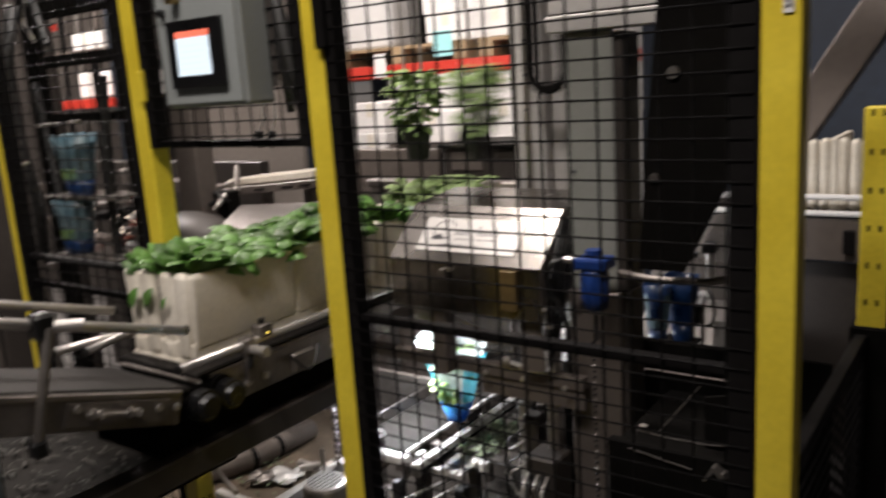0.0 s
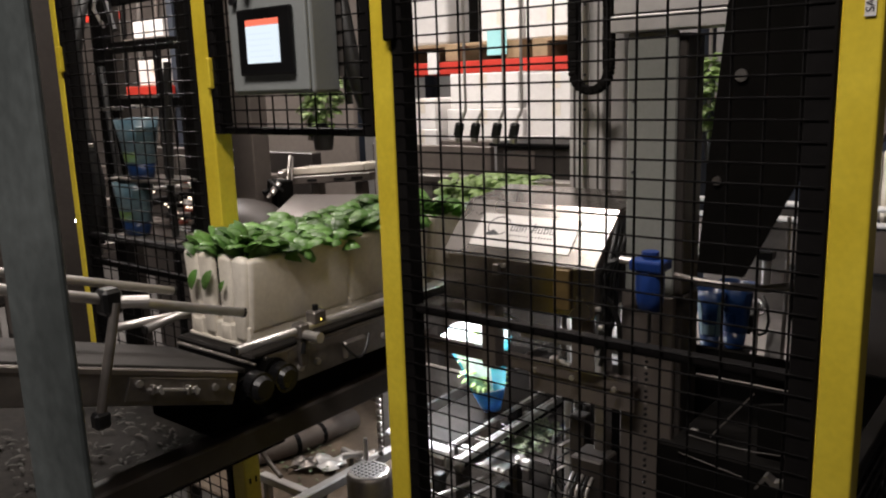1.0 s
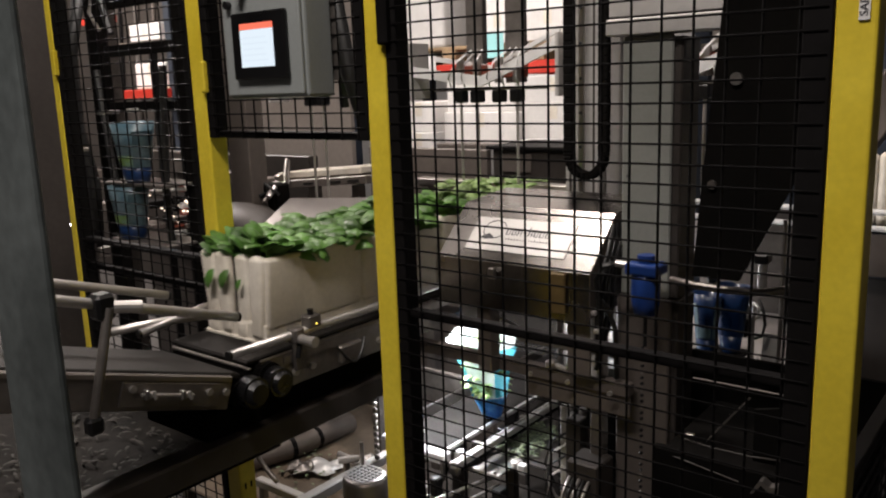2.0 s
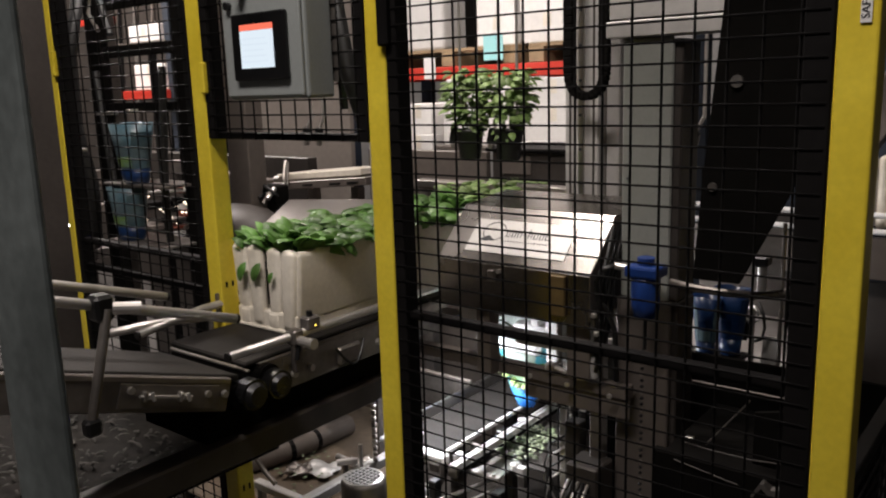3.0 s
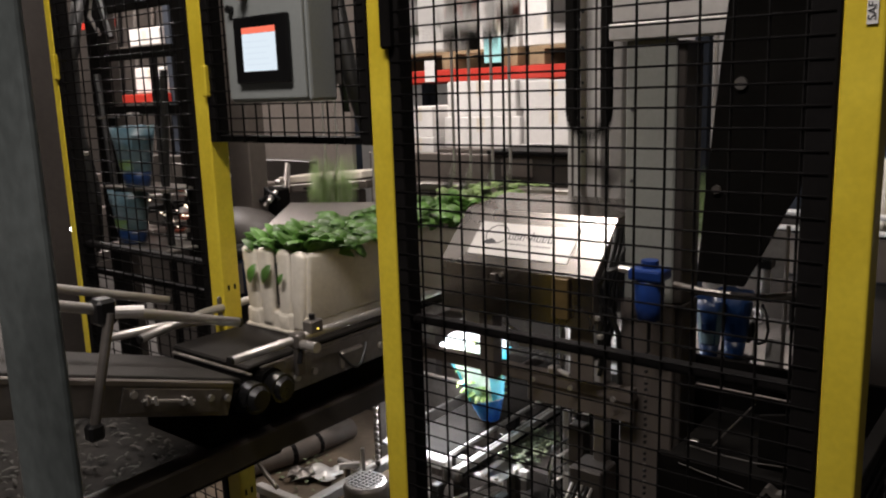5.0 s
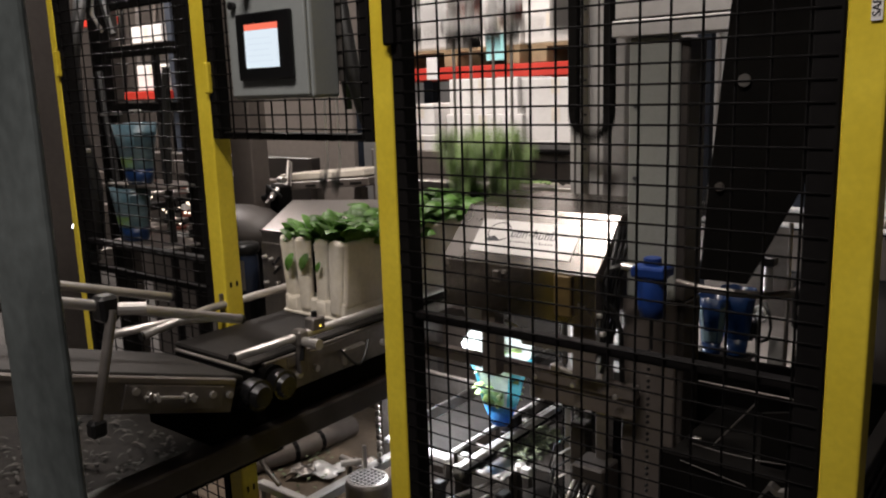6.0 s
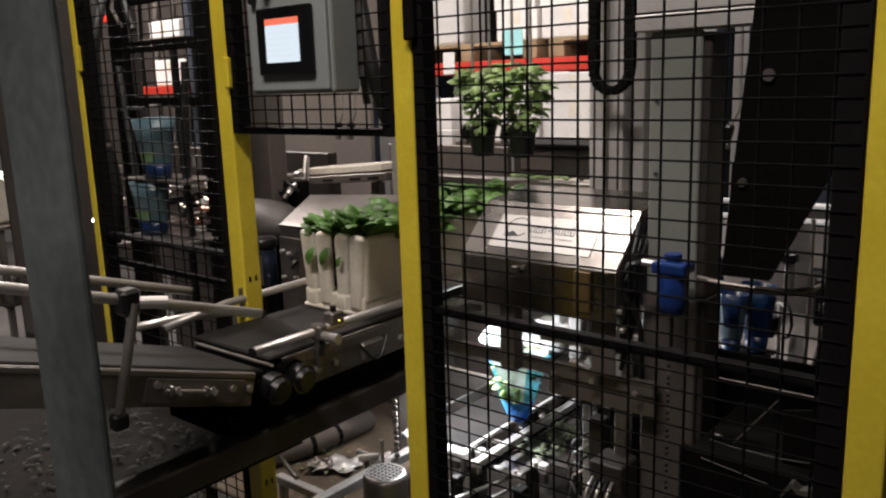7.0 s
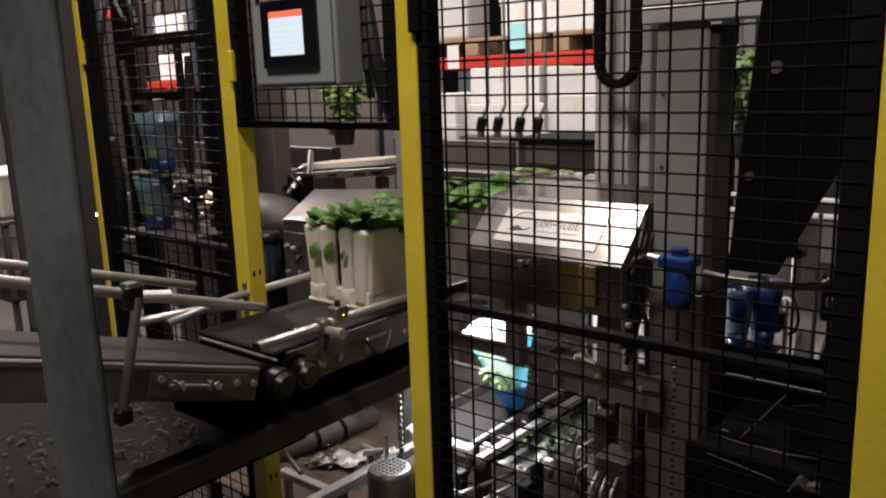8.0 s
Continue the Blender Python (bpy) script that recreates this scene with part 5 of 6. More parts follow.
part("sheet", box(B(), -1.6, 3.5, 4.6, 4.66, 0, 3.6, 0.003), DARKWALL, t)
t = thing("overhead_duct", (-0.4, 3.0, 1.3), "dark sloping steel chute overhead", "duct")
part("duct", box(B(), -0.06, 0.06, -0.06, 0.06, 0, 1.6, 0.004, 1, Matrix.Translation((-0.6, 3.0, 1.26)) @ Matrix.Rotation(radians(33), 4, "Y")), BROWNPANEL, t)
part("hanger", tube(B(), (0.1, 3.0, 2.4), (0.1, 3.0, 4.2), 0.01, 8), BLACK, t)

# ---- lit lower belt ----
LZ = 0.50
t = thing("lower_conveyor", (-1.3, 2.0, 0), "lit steel belt conveyor low in the machine", "conveyor")
part("belt", box(B(), -1.508, -1.327, 1.65, 3.0, LZ - 0.012, LZ, 0.003), BELT, t)
part("back_guide", box(B(), -1.520, -1.512, 1.63, 3.0, LZ - 0.03, LZ + 0.028, 0.001), STEELD, t)
part("guide_edge", tube(B(), (-1.515, 1.63, LZ + 0.030), (-1.515, 3.0, LZ + 0.030), 0.003, 8), STEEL, t)
part("end_bar", box(B(), -1.508, -1.30, 1.612, 1.648, LZ - 0.028, LZ, 0.003), WHITEP, t, "white end bar")
part("edge_strip", box(B(), -1.325, -1.315, 1.65, 3.0, LZ - 0.01, LZ + 0.002, 0.001), ALU, t)
part("channel", box(B(), -1.315, -1.258, 1.62, 3.0, LZ - 0.045, LZ - 0.035, 0.001), MATT, t)
part("slide_rail", box(B(), -1.257, -1.234, 1.59, 3.0, LZ - 0.014, LZ + 0.005, 0.002), ALU, t, "pale aluminium slide rail")
part("rail_groove", box(B(), -1.248, -1.243, 1.59, 3.0, LZ + 0.005, LZ + 0.0062), STEELD, t)
part("triangle_bracket", prism(B(), [(1.60, LZ - 0.005), (1.65, LZ - 0.03), (1.60, LZ - 0.075)], "x", -1.302, -1.294), STEELD, t)
for x, y, w, d, z, mt in ((-1.30, 1.66, 0.022, 0.03, -0.02, WHITEP), (-1.285, 1.615, 0.03, 0.02, -0.03, STEEL), (-1.30, 1.74, 0.03, 0.02, -0.022, STEELD), (-1.29, 1.86, 0.02, 0.035, -0.02, RUBBER), (-1.285, 1.97, 0.03, 0.02, -0.02, STEELD)):
    part("clamp", box(B(), x, x + w, y, y + d, LZ + z - 0.02, LZ + z + 0.016, 0.003), mt, t)
part("catch_plate", box(B(), -1.262, -1.04, 1.80, 2.12, 0.440, 0.446, 0.001), BROWND, t)
part("tilted_plate", box(B(), -1.272, -1.165, 1.695, 1.80, 0.442, 0.449, 0.002), STEEL, t, "bare steel plate")
part("plate_lip", box(B(), -1.272, -1.160, 1.680, 1.694, 0.436, 0.453, 0.003), ALU, t)
part("lip_bolt", tube(B(), (-1.21, 1.687, 0.453), (-1.21, 1.687, 0.459), 0.006, 8), CHROME, t)
part("lip_bolt", tube(B(), (-1.18, 1.687, 0.453), (-1.18, 1.687, 0.459), 0.006, 8), CHROME, t)
part("chrome_rod", tube(B(), (-1.27, 1.53, 0.415), (-1.212, 1.73, 0.415), 0.0055, 12), CHROME, t)
part("chrome_rod", tube(B(), (-1.225, 1.52, 0.40), (-1.19, 1.72, 0.40), 0.005, 12), CHROME, t)
part("chrome_rod", tube(B(), (-1.40, 1.57, 0.40), (-1.25, 1.55, 0.40), 0.0055, 12), STEEL, t)
part("white_block", box(B(), -1.365, -1.328, 1.565, 1.60, 0.38, 0.42, 0.004), WHITEP, t, "white plastic block")
part("motor_cup", lathe(B(), (-1.155, 1.76, 0.446), [(0.014, 0), (0.016, 0.02), (0.011, 0.024)], 14), CHROME, t)
part("sensor", box(B(), -1.135, -1.11, 1.73, 1.75, 0.446, 0.475, 0.003), WHITEP, t)
part("bracket", box(B(), -1.31, -1.285, 1.56, 1.59, 0.40, 0.455, 0.003), RUBBER, t)
part("bracket", box(B(), -1.16, -1.13, 1.64, 1.68, 0.38, 0.43, 0.003), RUBBER, t)
for k in range(5):
    sw = [(-1.20 + 0.02 * k, 1.60, 0.41), (-1.19 + 0.022 * k, 1.56, 0.43 - 0.008 * k), (-1.16 + 0.02 * k, 1.55, 0.40), (-1.15 + 0.015 * k, 1.58, 0.34)]
    part("loose_hose", sweep(B(), sw, 0.003, 6), (CABLE, STEELD)[k % 2], t, smooth=True)
for y in (1.5, 1.56):
    part("cross_bar", box(B(), -1.40, -1.05, y, y + 0.014, 0.37, 0.385, 0.002), STEELD, t)
part("guard_post", box(B(), -0.975, -0.957, 1.69, 1.70, 0.0, 0.70, 0.002), ALU, t, "pale aluminium guard post")
part("guard_rod", tube(B(), (-0.935, 1.68, 0.0), (-0.935, 1.68, 0.72), 0.006, 10), STEELD, t)
part("guard_rod", tube(B(), (-0.90, 1.68, 0.55), (-0.925, 1.66, 0.70), 0.004, 10), CHROME, t)
part("guard_rod", tube(B(), (-0.885, 1.68, 0.0), (-0.885, 1.68, 0.66), 0.008, 10), BROWNPANEL, t)
for z in (0.60, 0.655, 0.53):
    part("post_bolt", tube(B(), (-0.968, 1.69, z), (-0.968, 1.685, z), 0.005, 8), CHROME, t)
for x, y in ((-1.50, 1.9), (-1.29, 1.9), (-1.50, 2.9), (-1.29, 2.9)):
    part("leg", box(B(), x, x + 0.03, y, y + 0.03, 0, LZ - 0.03), STEELD, t)
rng = random.Random(77)
for k in range(2):
    bm = B()
    bmesh.ops.create_grid(bm, x_segments=6, y_segments=6, size=0.5)
    ph = rng.uniform(0, 6)
    for v in bm.verts:
        v.co.z = 0.25 * math.sin(v.co.x * 9 + ph) * math.cos(v.co.y * 7 - ph) + 0.3 * v.co.x * v.co.y
        v.co *= rng.uniform(0.055, 0.07)
    bmesh.ops.transform(bm, matrix=Matrix.Translation((-1.50 + rng.uniform(-0.035, 0.05), 1.60 + 0.06 * k, LZ + 0.022)) @ Matrix.Rotation(ph, 4, "Z"), verts=bm.verts)
    bmesh.ops.solidify(bm, geom=bm.faces[:], thickness=0.001)
    solo("film_scrap", bm, WHITEP, "crumpled clear film scrap on the lower belt", "film scrap", "film scraps", smooth=True)
rng = random.Random(9)
bm = B()
for k in range(260):
    a = rng.uniform(0, 6.28)
    leaf(bm, (rng.uniform(-1.250, -1.15), rng.uniform(1.80, 2.03), 0.448 + 0.02 * rng.random()), (math.cos(a), math.sin(a), 0.2), (0, 0, 1), rng.uniform(0.010, 0.024), rng.uniform(0.007, 0.014))
solo("fallen_leaves", bm, WILTED, "fallen pale basil leaves on the catch plate", "leaves", kind="stuff")
actuator = thing("white_actuator", (-1.18, 1.9, 0.72), "white pneumatic pusher sliding above the lit belt", "actuator")
part("body", box(B(), -1.25, -1.14, 1.90, 1.95, 0.785, 0.825, 0.004), WHITEP, actuator)
part("riser", box(B(), -1.19, -1.165, 1.90, 1.95, 0.825, 0.86, 0.004), WHITEP, actuator)
part("arm", box(B(), -1.14, -1.10, 1.90, 1.95, 0.725, 0.85, 0.004), WHITEP, actuator)
part("finger", box(B(), -1.31, -1.17, 1.905, 1.93, 0.735, 0.76, 0.004), WHITEP, actuator)
part("slide", box(B(), -1.16, -0.55, 1.955, 1.975, 0.79, 0.81, 0.002), STEELD, actuator)
t = thing("cable_tray", (-1.1, 1.7, 0.6), "dark cable duct with loose wires beside the lit belt", "cable duct")
part("duct", box(B(), -0.92, -0.88, 1.62, 1.66, 0.0, 0.70, 0.003), BROWND, t)
for k in range(4):
    part("wire_loop", sweep(B(), [(-0.92, 1.63, 0.66 - 0.03 * k), (-0.95, 1.60, 0.64 - 0.03 * k), (-0.965, 1.60, 0.58 - 0.035 * k), (-0.94, 1.61, 0.52 - 0.03 * k), (-0.92, 1.63, 0.50 - 0.02 * k)], 0.003, 6), (CABLE, CHROME)[k % 2], t, smooth=True)
t = thing("work_light_bar", (-1.47, 1.80, 0.83), "slim work light bar over the lower belt", "lamp")
part("housing", box(B(), -1.55, -1.38, 1.75, 1.86, 0.835, 0.852, 0.003), STEELD, t)
part("hanger", box(B(), -1.49, -1.47, 1.79, 1.81, 0.852, 0.942, 0.002), STEELD, t)
# Added sheet: keeps the work light from spilling right and blacks out that side.
t = thing("spill_blocker", (-1.0, 1.95, 0), "black sheet added beside the lit belt to stop light spill", "guard sheet")
part("sheet", box(B(), -1.034, -1.026, 1.78, 2.4, 0.0, 0.74, 0.002), MATT, t)
part("fold", box(B(), -1.026, -0.86, 1.78, 1.788, 0.0, 0.74, 0.002), MATT, t)
for k, (x, r) in enumerate(((-0.945, 0.006), (-0.915, 0.010), (-0.885, 0.005))):
    part("rod", tube(B(), (x, 1.70, 0.42), (x, 1.70, 0.70), r, 10), STEELD, t)
t = thing("control_block", (-0.95, 1.75, 0.3), "dark valve block with hoses low in the machine", "valve block")
part("block", box(B(), -0.85, -0.77, 1.50, 1.58, 0.0, 0.66, 0.004), BROWND, t)
for k in range(5):
    sw = [(-0.84 + 0.012 * k, 1.50, 0.62), (-0.835 + 0.012 * k, 1.46, 0.6), (-0.845 + 0.016 * k, 1.45, 0.5), (-0.84 + 0.016 * k, 1.47, 0.36)]
    part("hose", sweep(B(), sw, 0.004), CABLE if k % 2 else CHROME, t, smooth=True)

# ---- motor with its fan cover, scraps beside it ----
t = thing("drive_motor", (-1.41, 1.414, 0.0), "grey electric motor with a round fan grille", "motor")
part("body", lathe(B(), (-1.41, 1.414, 0.26), [(0.055, 0), (0.058, 0.01), (0.058, 0.15), (0.06, 0.155), (0.06, 0.225), (0.054, 0.236)], 28), STEELD, t, smooth=True)
part("stand", box(B(), -1.46, -1.36, 1.37, 1.46, 0, 0.26, 0.004), BLACK, t)
gr = part("fan_grille", lathe(B(), (-1.41, 1.414, 0.496), [(0.054, 0), (0.054, 0.002), (0.046, 0.004), (0.046, 0.0)], 28, 1, False), STEEL, t)
part("fan_well", tube(B(), (-1.41, 1.414, 0.4955), (-1.41, 1.414, 0.4968), 0.050, 24), MATT, t)
for k in range(-3, 4):
    h = math.sqrt(max(0, 0.049 ** 2 - (k * 0.0135) ** 2))
    part("bar", box(B(), -1.41 + k * 0.0135 - 0.0022, -1.41 + k * 0.0135 + 0.0022, 1.414 - h, 1.414 + h, 0.4985, 0.5005), ALU, gr)
    part("bar", box(B(), -1.41 - h, -1.41 + h, 1.414 + k * 0.0135 - 0.0022, 1.414 + k * 0.0135 + 0.0022, 0.5006, 0.502), ALU, gr)
t = thing("frame_rail", (-1.5, 1.7, 0.4), "bright square steel rail beside the motor", "rail")
part("rail", box(B(), -1.568, -1.538, 1.25, 2.6, 0.40, 0.43, 0.003), ALU, t)
part("valve", tube(tube(B(), (-1.552, 1.55, 0.43), (-1.552, 1.55, 0.50), 0.006, 10), (-1.60, 1.50, 0.45), (-1.56, 1.545, 0.45), 0.010, 10), CHROME, t)
for y in (1.35, 2.4):
    part("leg", box(B(), -1.565, -1.54, y, y + 0.03, 0, 0.40), STEELD, t)
WOODD = mk("dark_brown_board", (0.13, 0.095, 0.065), 0.6, 0, 0.3, 7, 50, 0.2)
t = thing("scrap_bin", (-1.8, 1.6, 0), "grey plastic scrap bin with paper and film waste", "bin")
part("floor", box(B(), -2.2, -1.575, 1.3, 2.1, 0.30, 0.315, 0.004), WOODD, t)
part("back", box(B(), -2.2, -1.56, 2.1, 2.115, 0.30, 0.52, 0.004), STEELD, t)
part("side", box(B(), -2.215, -2.2, 1.3, 2.115, 0.30, 0.45, 0.004), STEELD, t)
for x, y in ((-2.18, 1.35), (-1.6, 1.35), (-2.18, 2.05), (-1.6, 2.05)):
    part("leg", box(B(), x, x + 0.03, y, y + 0.03, 0, 0.30), STEELD, t)
t = thing("film_bundle", (-1.9, 1.7, 0.33), "bundled grey plastic film lying in the bin", "film bundle")
part("film", sweep(B(), [(-2.02, 1.44, 0.345), (-1.97, 1.55, 0.35), (-1.945, 1.65, 0.35), (-1.94, 1.75, 0.352), (-1.935, 1.88, 0.35)], 0.036, 10), BROWNPANEL, t, smooth=True)
part("strap", sweep(B(), [(-1.953, 1.615, 0.35), (-1.949, 1.63, 0.35)], 0.038, 12), BLACK, t)
part("strap", sweep(B(), [(-1.942, 1.715, 0.351), (-1.941, 1.73, 0.351)], 0.038, 12), BLACK, t)
rng = random.Random(31)
for k, (x, y, sx, sy, mt) in enumerate(((-1.80, 1.60, 0.13, 0.09, PLATE), (-1.84, 1.56, 0.08, 0.06, STEELD), (-1.70, 1.70, 0.07, 0.05, STEELD))):
    bm = B()
    bmesh.ops.create_grid(bm, x_segments=9, y_segments=8, size=0.5)
    ph = rng.uniform(0, 6)
    for v in bm.verts:
        v.co.z = 0.008 * math.sin(v.co.x * 9 + ph) * math.cos(v.co.y * 6) + 0.005 * math.cos(v.co.y * 11 + ph)
        edge = 1 + 0.18 * math.sin(5 * math.atan2(v.co.y, v.co.x) + ph)
        v.co.x, v.co.y = v.co.x * sx * edge, v.co.y * sy * edge
    bmesh.ops.transform(bm, matrix=Matrix.Translation((x, y, 0.334 + 0.006 * k)) @ Matrix.Rotation(0.5 + ph * 0.1, 4, "Z"), verts=bm.verts)
    bmesh.ops.solidify(bm, geom=bm.faces[:], thickness=0.002)
    solo("waste_sheet", bm, mt, "crumpled torn waste sheet in the bin", "waste", "waste sheets", smooth=True)
bm = B()
for k in range(60):
    a = rng.uniform(0, 6.28)
    leaf(bm, (rng.uniform(-1.92, -1.64), rng.uniform(1.40, 1.72), 0.319 + 0.02 * rng.random()), (math.cos(a), math.sin(a), 0.2), (0, 0, 1), rng.uniform(0.010, 0.024), rng.uniform(0.007, 0.013))
solo("bin_scraps", bm, WILTED, "wilted leaf scraps in the bin", "scraps", kind="stuff")
t = thing("cross_rail", (-1.63, 1.33, 0), "bright square steel cross rail at the bin's edge", "rail")
part("rail", box(B(), -1.75, -1.57, 1.315, 1.34, 0.405, 0.43, 0.003), ALU, t)
part("leg", box(B(), -1.74, -1.72, 1.318, 1.338, 0.0, 0.405, 0.002), STEELD, t)
part("pipe_stub", tube(B(), (-1.668, 1.567, 0.425), (-1.60, 1.57, 0.42), 0.010, 12), CHROME, t)
part("stub_leg", box(B(), -1.64, -1.63, 1.56, 1.575, 0.0, 0.42, 0.001), STEELD, t)
t = thing("bent_hose", (-1.9, 1.4, 0.3), "pale flexible hose hanging in a curve", "hose")
part("hose", sweep(B(), [(-1.722 + 0.09 * a / 10, 1.30, 0.545 - 0.085 * (a / 10) ** 0.6) for a in range(11)], 0.007, 8), STEELD, t, smooth=True)
t = thing("hanging_chain", (-1.54, 1.6, 0.5), "small bright drive chain beside the fence post", "chain")
for k in range(20):
    part("link", box(B(), -1.548, -1.532, 1.594, 1.606, 0.43 + k * 0.0185, 0.444 + k * 0.0185, 0.003), STEEL if k % 2 else STEELD, t)

# ---- gripper gantry ----
t = thing("gantry", (-1.5, 2.1, 1.95), "aluminium gantry beam carrying the grippers", "gantry")
part("beam", box(B(), -3.0, 0.9, 2.08, 2.18, 2.05, 2.15, 0.004), ALU, t)
for x in (-3.0, 0.84):
    part("post", box(B(), x, x + 0.06, 2.1, 2.16, 0, 2.05), ALU, t)


def gripper(x, y, with_frame):
    """A head with two rods and bent dark feet, origin at the feet."""
    g = thing("plant_gripper", (x, y, 1.363), "white gripper head with two steel rods and black feet", "gripper", "plant grippers")
    for s in (-1, 1):
        rx = x + s * 0.031
        part("rod", tube(B(), (rx, y, 1.412), (rx, y, 1.83), 0.0045, 10), CHROME, g)
        part("bent_rod", tube(B(), (rx, y, 1.416), (rx - 0.021, y - 0.004, 1.374), 0.005, 10), CHROME, g)
        f = part("foot", box(B(), -0.0125, 0.0125, -0.013, 0.013, -0.026, 0.022, 0.008, 2, pose(rx - 0.024, y - 0.004, 1.360, 0, 14, 0)), RUBBER, g, "black rubber foot")
        part("pad", box(B(), -0.009, 0.009, -0.010, 0.010, -0.04, -0.024, 0.004, 2, pose(rx - 0.024, y - 0.004, 1.360, 0, 6, 0)), STEELD, f)
        part("collar", box(B(), rx - 0.017, rx + 0.017, y - 0.02, y + 0.02, 1.785, 1.822, 0.005), RUBBER, g)
        part("cylinder", tube(B(), (rx, y, 1.84), (rx, y, 1.915), 0.013, 12), STEEL, g)
    s, up = with_frame, (0.035 if with_frame < 0 else 0.095)
    part("white_plate", prism(B(), [(x - s * 0.07, 1.832), (x - s * 0.07, 1.862), (x + s * 0.185, 1.862 + up), (x + s * 0.185, 1.832 + up)], "y", y - 0.04, y - 0.03), WHITEP, g)
    part("white_plate", prism(B(), [(x - s * 0.07, 1.88), (x - s * 0.07, 1.892), (x + s * 0.16, 1.895 + up), (x + s * 0.16, 1.88 + up)], "y", y + 0.02, y + 0.03), WHITEP, g)
    part("rust_cover", box(B(), x - 0.06, x + 0.06, y + 0.005, y + 0.018, 1.855, 1.895, 0.003), REDBROWN, g)
    part("head", box(B(), x - 0.075, x + 0.11 * s + 0.02, y - 0.018, y + 0.018, 1.820, 1.830, 0.003) if s > 0 else box(B(), x - 0.13, x + 0.075, y - 0.018, y + 0.018, 1.820, 1.830, 0.003), STEELD, g)
    part("end_plate", box(B(), x + s * 0.19 - 0.006, x + s * 0.19 + 0.006, y - 0.05, y + 0.04, 1.80, 1.97, 0.002), ALU, g)
    part("slide", box(B(), x - 0.03, x + 0.03, y + 0.03, y + 0.06, 1.84, 2.25, 0.003), STEELD, g)
    for k in range(3):
        part("air_hose", sweep(B(), [(x - 0.05 + 0.05 * k, y - 0.02, 1.83), (x - 0.045 + 0.05 * k, y - 0.045, 1.86), (x - 0.02 + 0.04 * k, y - 0.045, 1.90), (x - 0.01 + 0.02 * k, y + 0.03, 1.94)], 0.0025), WHITEP, g, smooth=True)
    return g


GL, GR, SL_X, SR_X = -1.463, -1.322, -2.075, -0.69
grips = [gripper(GL, 1.95, -1), gripper(GR, 1.95, 1), gripper(GL, 2.0, -1), gripper(GR, 2.0, 1)]


# ---- what moves ----
def ease(a):
    a = min(1.0, max(0.0, a))
    return a * a * (3 - 2 * a)


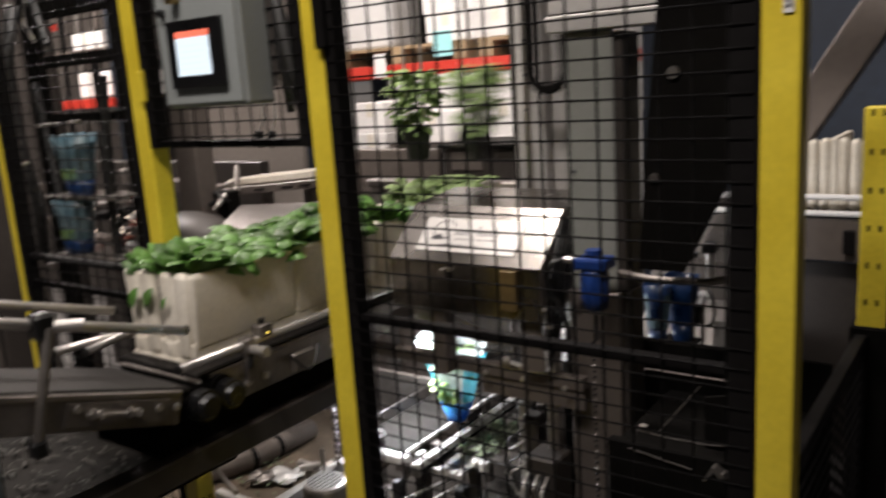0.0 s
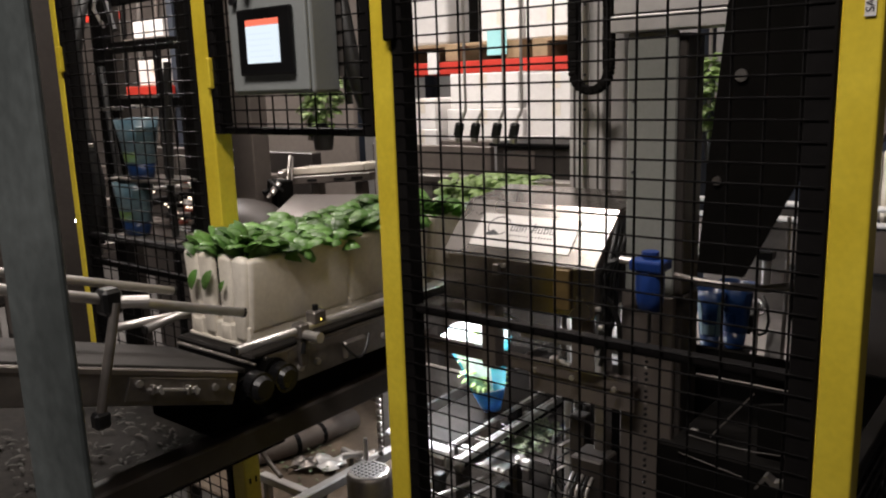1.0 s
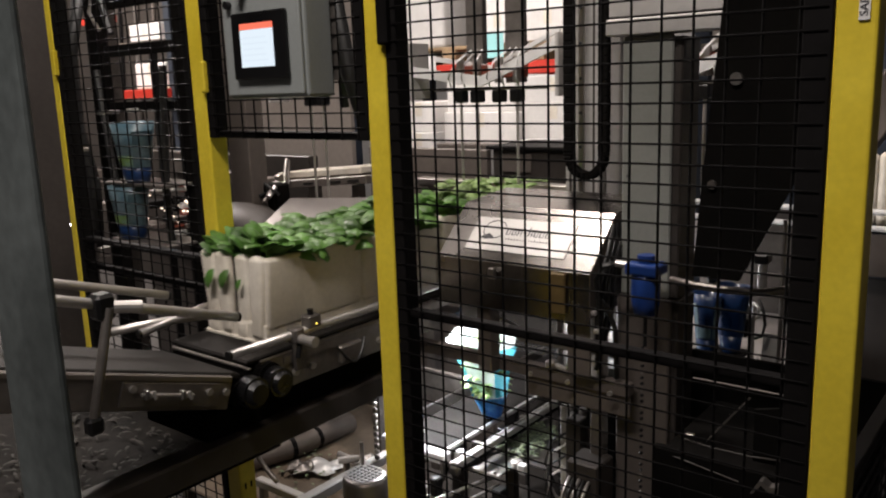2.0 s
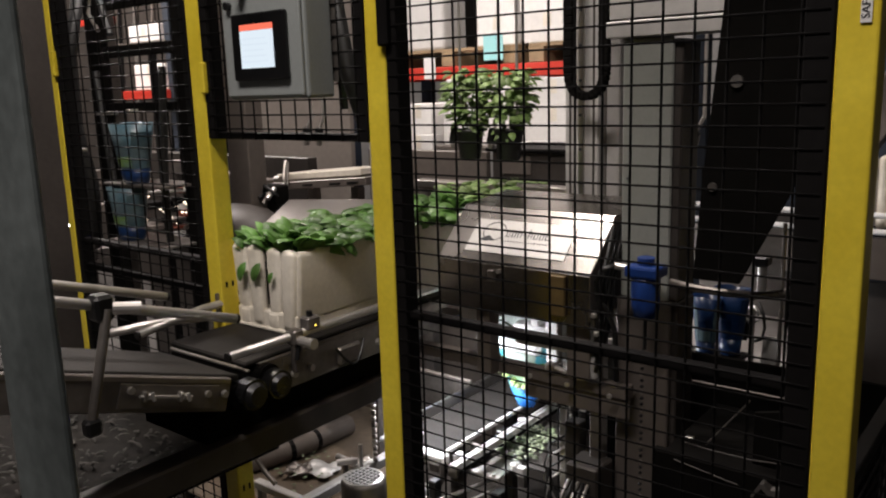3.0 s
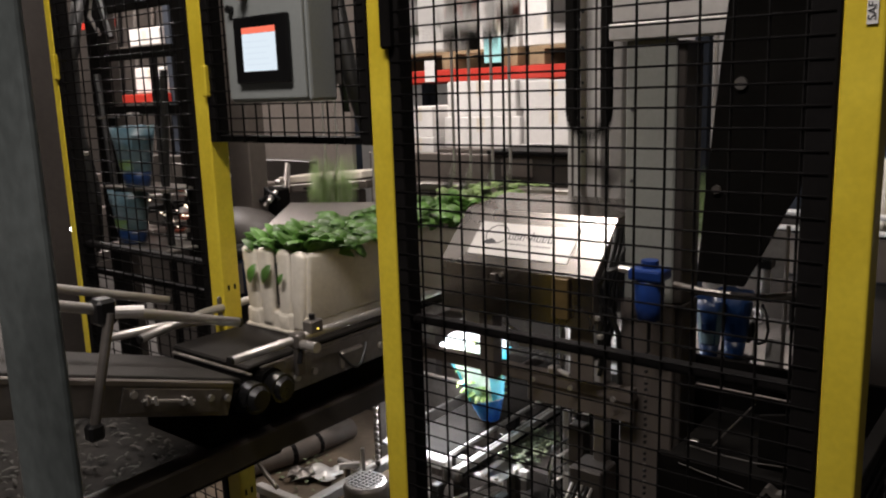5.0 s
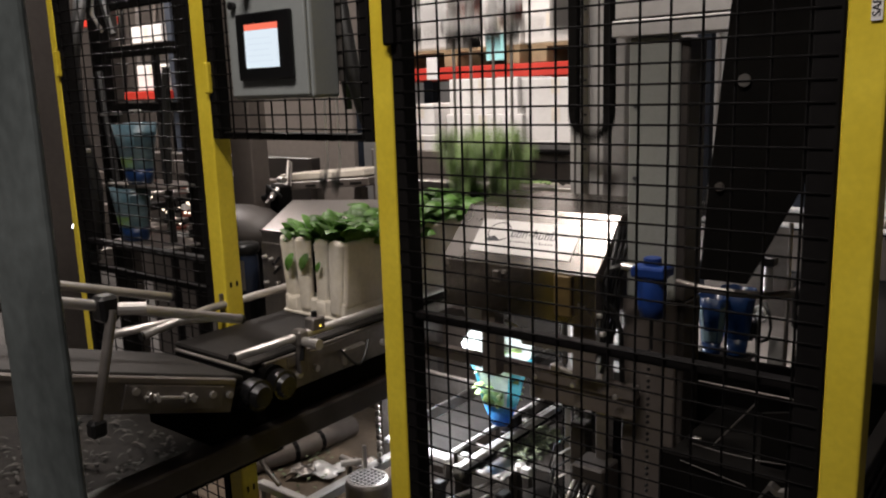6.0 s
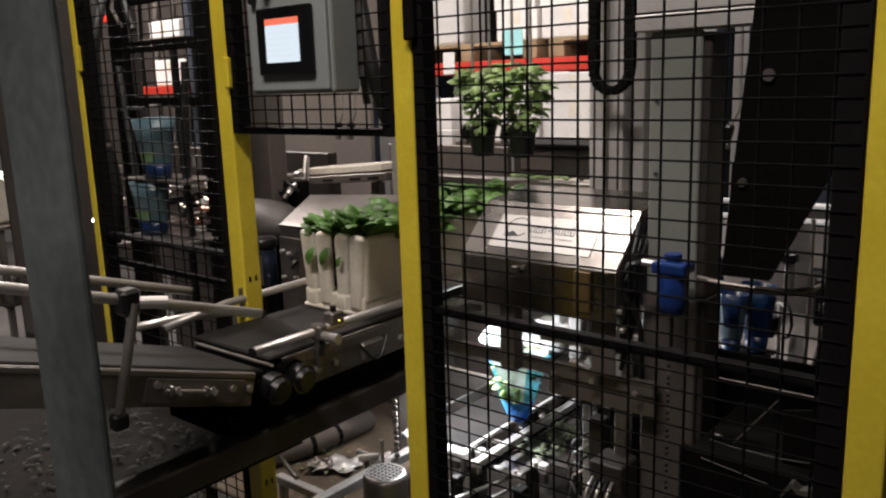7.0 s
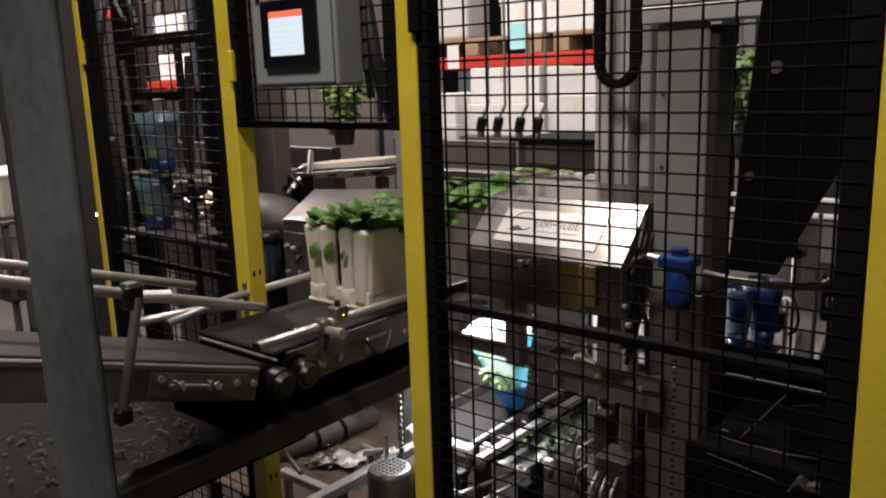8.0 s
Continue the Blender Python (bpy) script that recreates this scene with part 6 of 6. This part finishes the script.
def motions():
    ticks = [k * 0.1 for k in range(81)]
    DIP = 0.335
    far = (SL_X, SR_X)
    home = (GL, GR)

    def lift(t):
        """How far the heads are down: they dip between the swaps."""
        d = 0.0
        for t0 in (1.08, 4.86):
            d += DIP * (ease((t - t0) / 0.3) - ease((t - t0 - 0.98) / 0.32))
        return -d

    def gone(t, k, start, right_first):
        """How far a carriage is out to its station, after a small shift towards the side that leaves first."""
        span = (far[k] - home[k])
        if right_first:
            if k:
                return ease((t - start) / 0.58)
            return (ease((t - start - 0.05) / 0.12) - ease((t - start - 0.22) / 0.3)) * 0.035 / span + ease((t - start - 0.22) / 0.42)
        if not k:
            return ease((t - start) / 0.34)
        return (ease((t - start) / 0.12) - ease((t - start - 0.15) / 0.3)) * -0.07 / span + ease((t - start - 0.15) / 0.62)

    def out(t, first, k):
        """0 at the middle, 1 at the outer station; the pairs change places."""
        a = gone(t, k, -0.15, True) - gone(t, k, 3.31, False) + gone(t, k, 7.02, True)
        return a if first else 1 - a

    for i, g in enumerate(grips):
        k, y = i % 2, 1.95 if i < 2 else 2.0
        walk(g, [(t, pose(home[k] + (far[k] - home[k]) * out(t, i < 2, k), y, 1.363 + lift(t))) for t in ticks])

    def chain_at(t, first):
        """The two chains change places with the carriages: one leaves to the right, one comes round from behind."""
        dx, dy, front = 0.0, (0.0 if first else 0.22), first
        for t0 in (-0.15, 3.31, 7.02):
            u = t - t0
            if front:
                dx += 0.10 * ease(u / 0.3) - 0.10 * ease((u - 0.6) / 0.4)
                dy += 0.22 * ease((u - 0.2) / 0.3)
            else:
                dx += -0.095 * ease(u / 0.22) + 0.095 * ease((u - 0.38) / 0.42)
                dy -= 0.22 * ease((u - 0.2) / 0.2)
            front = not front
        return pose(-1.0 + dx, 1.87 + dy, 1.46 + 0.62 * lift(t))

    for i, c in enumerate(chains):
        walk(c, [(t, chain_at(t, i == 0)) for t in ticks])
    # plants: one pair is out at the start, one is picked at the first dip, one at the second
    for i, p in enumerate(potted_list):
        k, cyc = i % 2, i // 2
        rows = []
        for t in ticks:
            x, z = home[k], 0.96
            if cyc == 0:
                x = home[k] + (far[k] - home[k]) * gone(t, k, -0.15, True)
                z = 1.287 - 0.93 * ease((t - 1.05) / 0.45)
            elif cyc == 1:
                x = home[k] + (far[k] - home[k]) * gone(t, k, 3.31, False)
                z = 0.96 if t < 1.7 else (1.287 + lift(t) if t < 4.0 else 1.287 - 0.93 * ease((t - 4.83) / 0.45))
            else:
                x = home[k] + (far[k] - home[k]) * gone(t, k, 7.02, True)
                z = 0.96 if t < 5.5 else 1.287 + lift(t)
            rows.append((t, pose(x, 1.95 + 0.05 * (cyc == 1), z)))
        walk(p, rows)
    # trays and the plants in them, step by step along the belt
    steps = [(0, 0.0), (1.55, 0.0), (1.9, 0.04), (2.4, 0.13), (2.7, 0.152), (4.75, 0.152), (5.1, 0.19), (5.6, 0.262), (5.9, 0.282), (6.2, 0.291), (6.4, 0.292), (8.0, 0.292)]
    for tray, plants in trays:
        for ob in [tray] + plants:
            o = ORIGIN[ob.name].copy()
            walk(ob, [(t, pose(o.x, o.y + d, o.z)) for t, d in steps])
    # sleeved plants: lifted on to the lit belt from low beside it or let down from above, then taken off
    x, y, z = -1.31, 1.89, LZ + 0.004
    rest, leant = (x, y, z, 0), (x - 0.03, y, z + 0.012, -12)

    def lifted(t0):
        return [(t0, -1.0, 1.62, 0.10, 0), (t0 + 0.1, -1.03, 1.60, 0.33, 0), (t0 + 0.2, -1.10, 1.62, 0.43, -4), (t0 + 0.3, -1.22, 1.76, 0.49, -10), (t0 + 0.45, *leant)]

    def taken(t0):
        return [(t0, *rest), (t0 + 0.14, -1.50, 1.62, 0.56, 0), (t0 + 0.22, -1.57, 1.50, 0.60, 0), (t0 + 0.32, -1.56, 1.64, 0.60, 0), (t0 + 0.62, -1.45, 2.90, 0.52, 0)]

    table = [
        [(0, *rest)] + taken(0.06) + [(8, -1.45, 2.90, 0.52, 0)],
        lifted(0.0) + [(1.7, *leant), (2.4, x, y + 0.03, z, 0), (2.8, x, y + 0.12, z, 0), (3.2, x, y + 0.30, z, 0), (3.5, x, y + 0.7, z, 0), (4.0, x, y + 1.0, z, 0), (8, x, y + 1.0, z, 0)],
        [(0, x, y, z + 0.40, 0), (3.55, x, y, z + 0.40, 0), (3.8, x, y, z + 0.15, -8), (4.0, *leant), (4.9, *leant), (5.6, *rest)] + taken(7.2) + [(8, -1.45, 2.90, 0.52, 0)],
        [(0, -1.0, 1.62, 0.02, 0), (7.1, -1.0, 1.62, 0.02, 0)] + lifted(7.2) + [(8, *leant)],
    ]
    push = [(0, 0.25), (2.3, 0.25), (2.6, 0.0), (3.3, 0.0), (3.5, 0.25), (6.15, 0.25), (6.35, 0.0), (7.1, 0.0), (7.35, 0.25), (8, 0.25)]
    walk(actuator, [(t, pose(-1.18 + d, 1.9, 0.72)) for t, d in push])
    for ob, rows in zip(low, table):
        walk(ob, [(t, pose(px, py, pz, 0, lean, 0)) for t, px, py, pz, lean in rows])


motions()
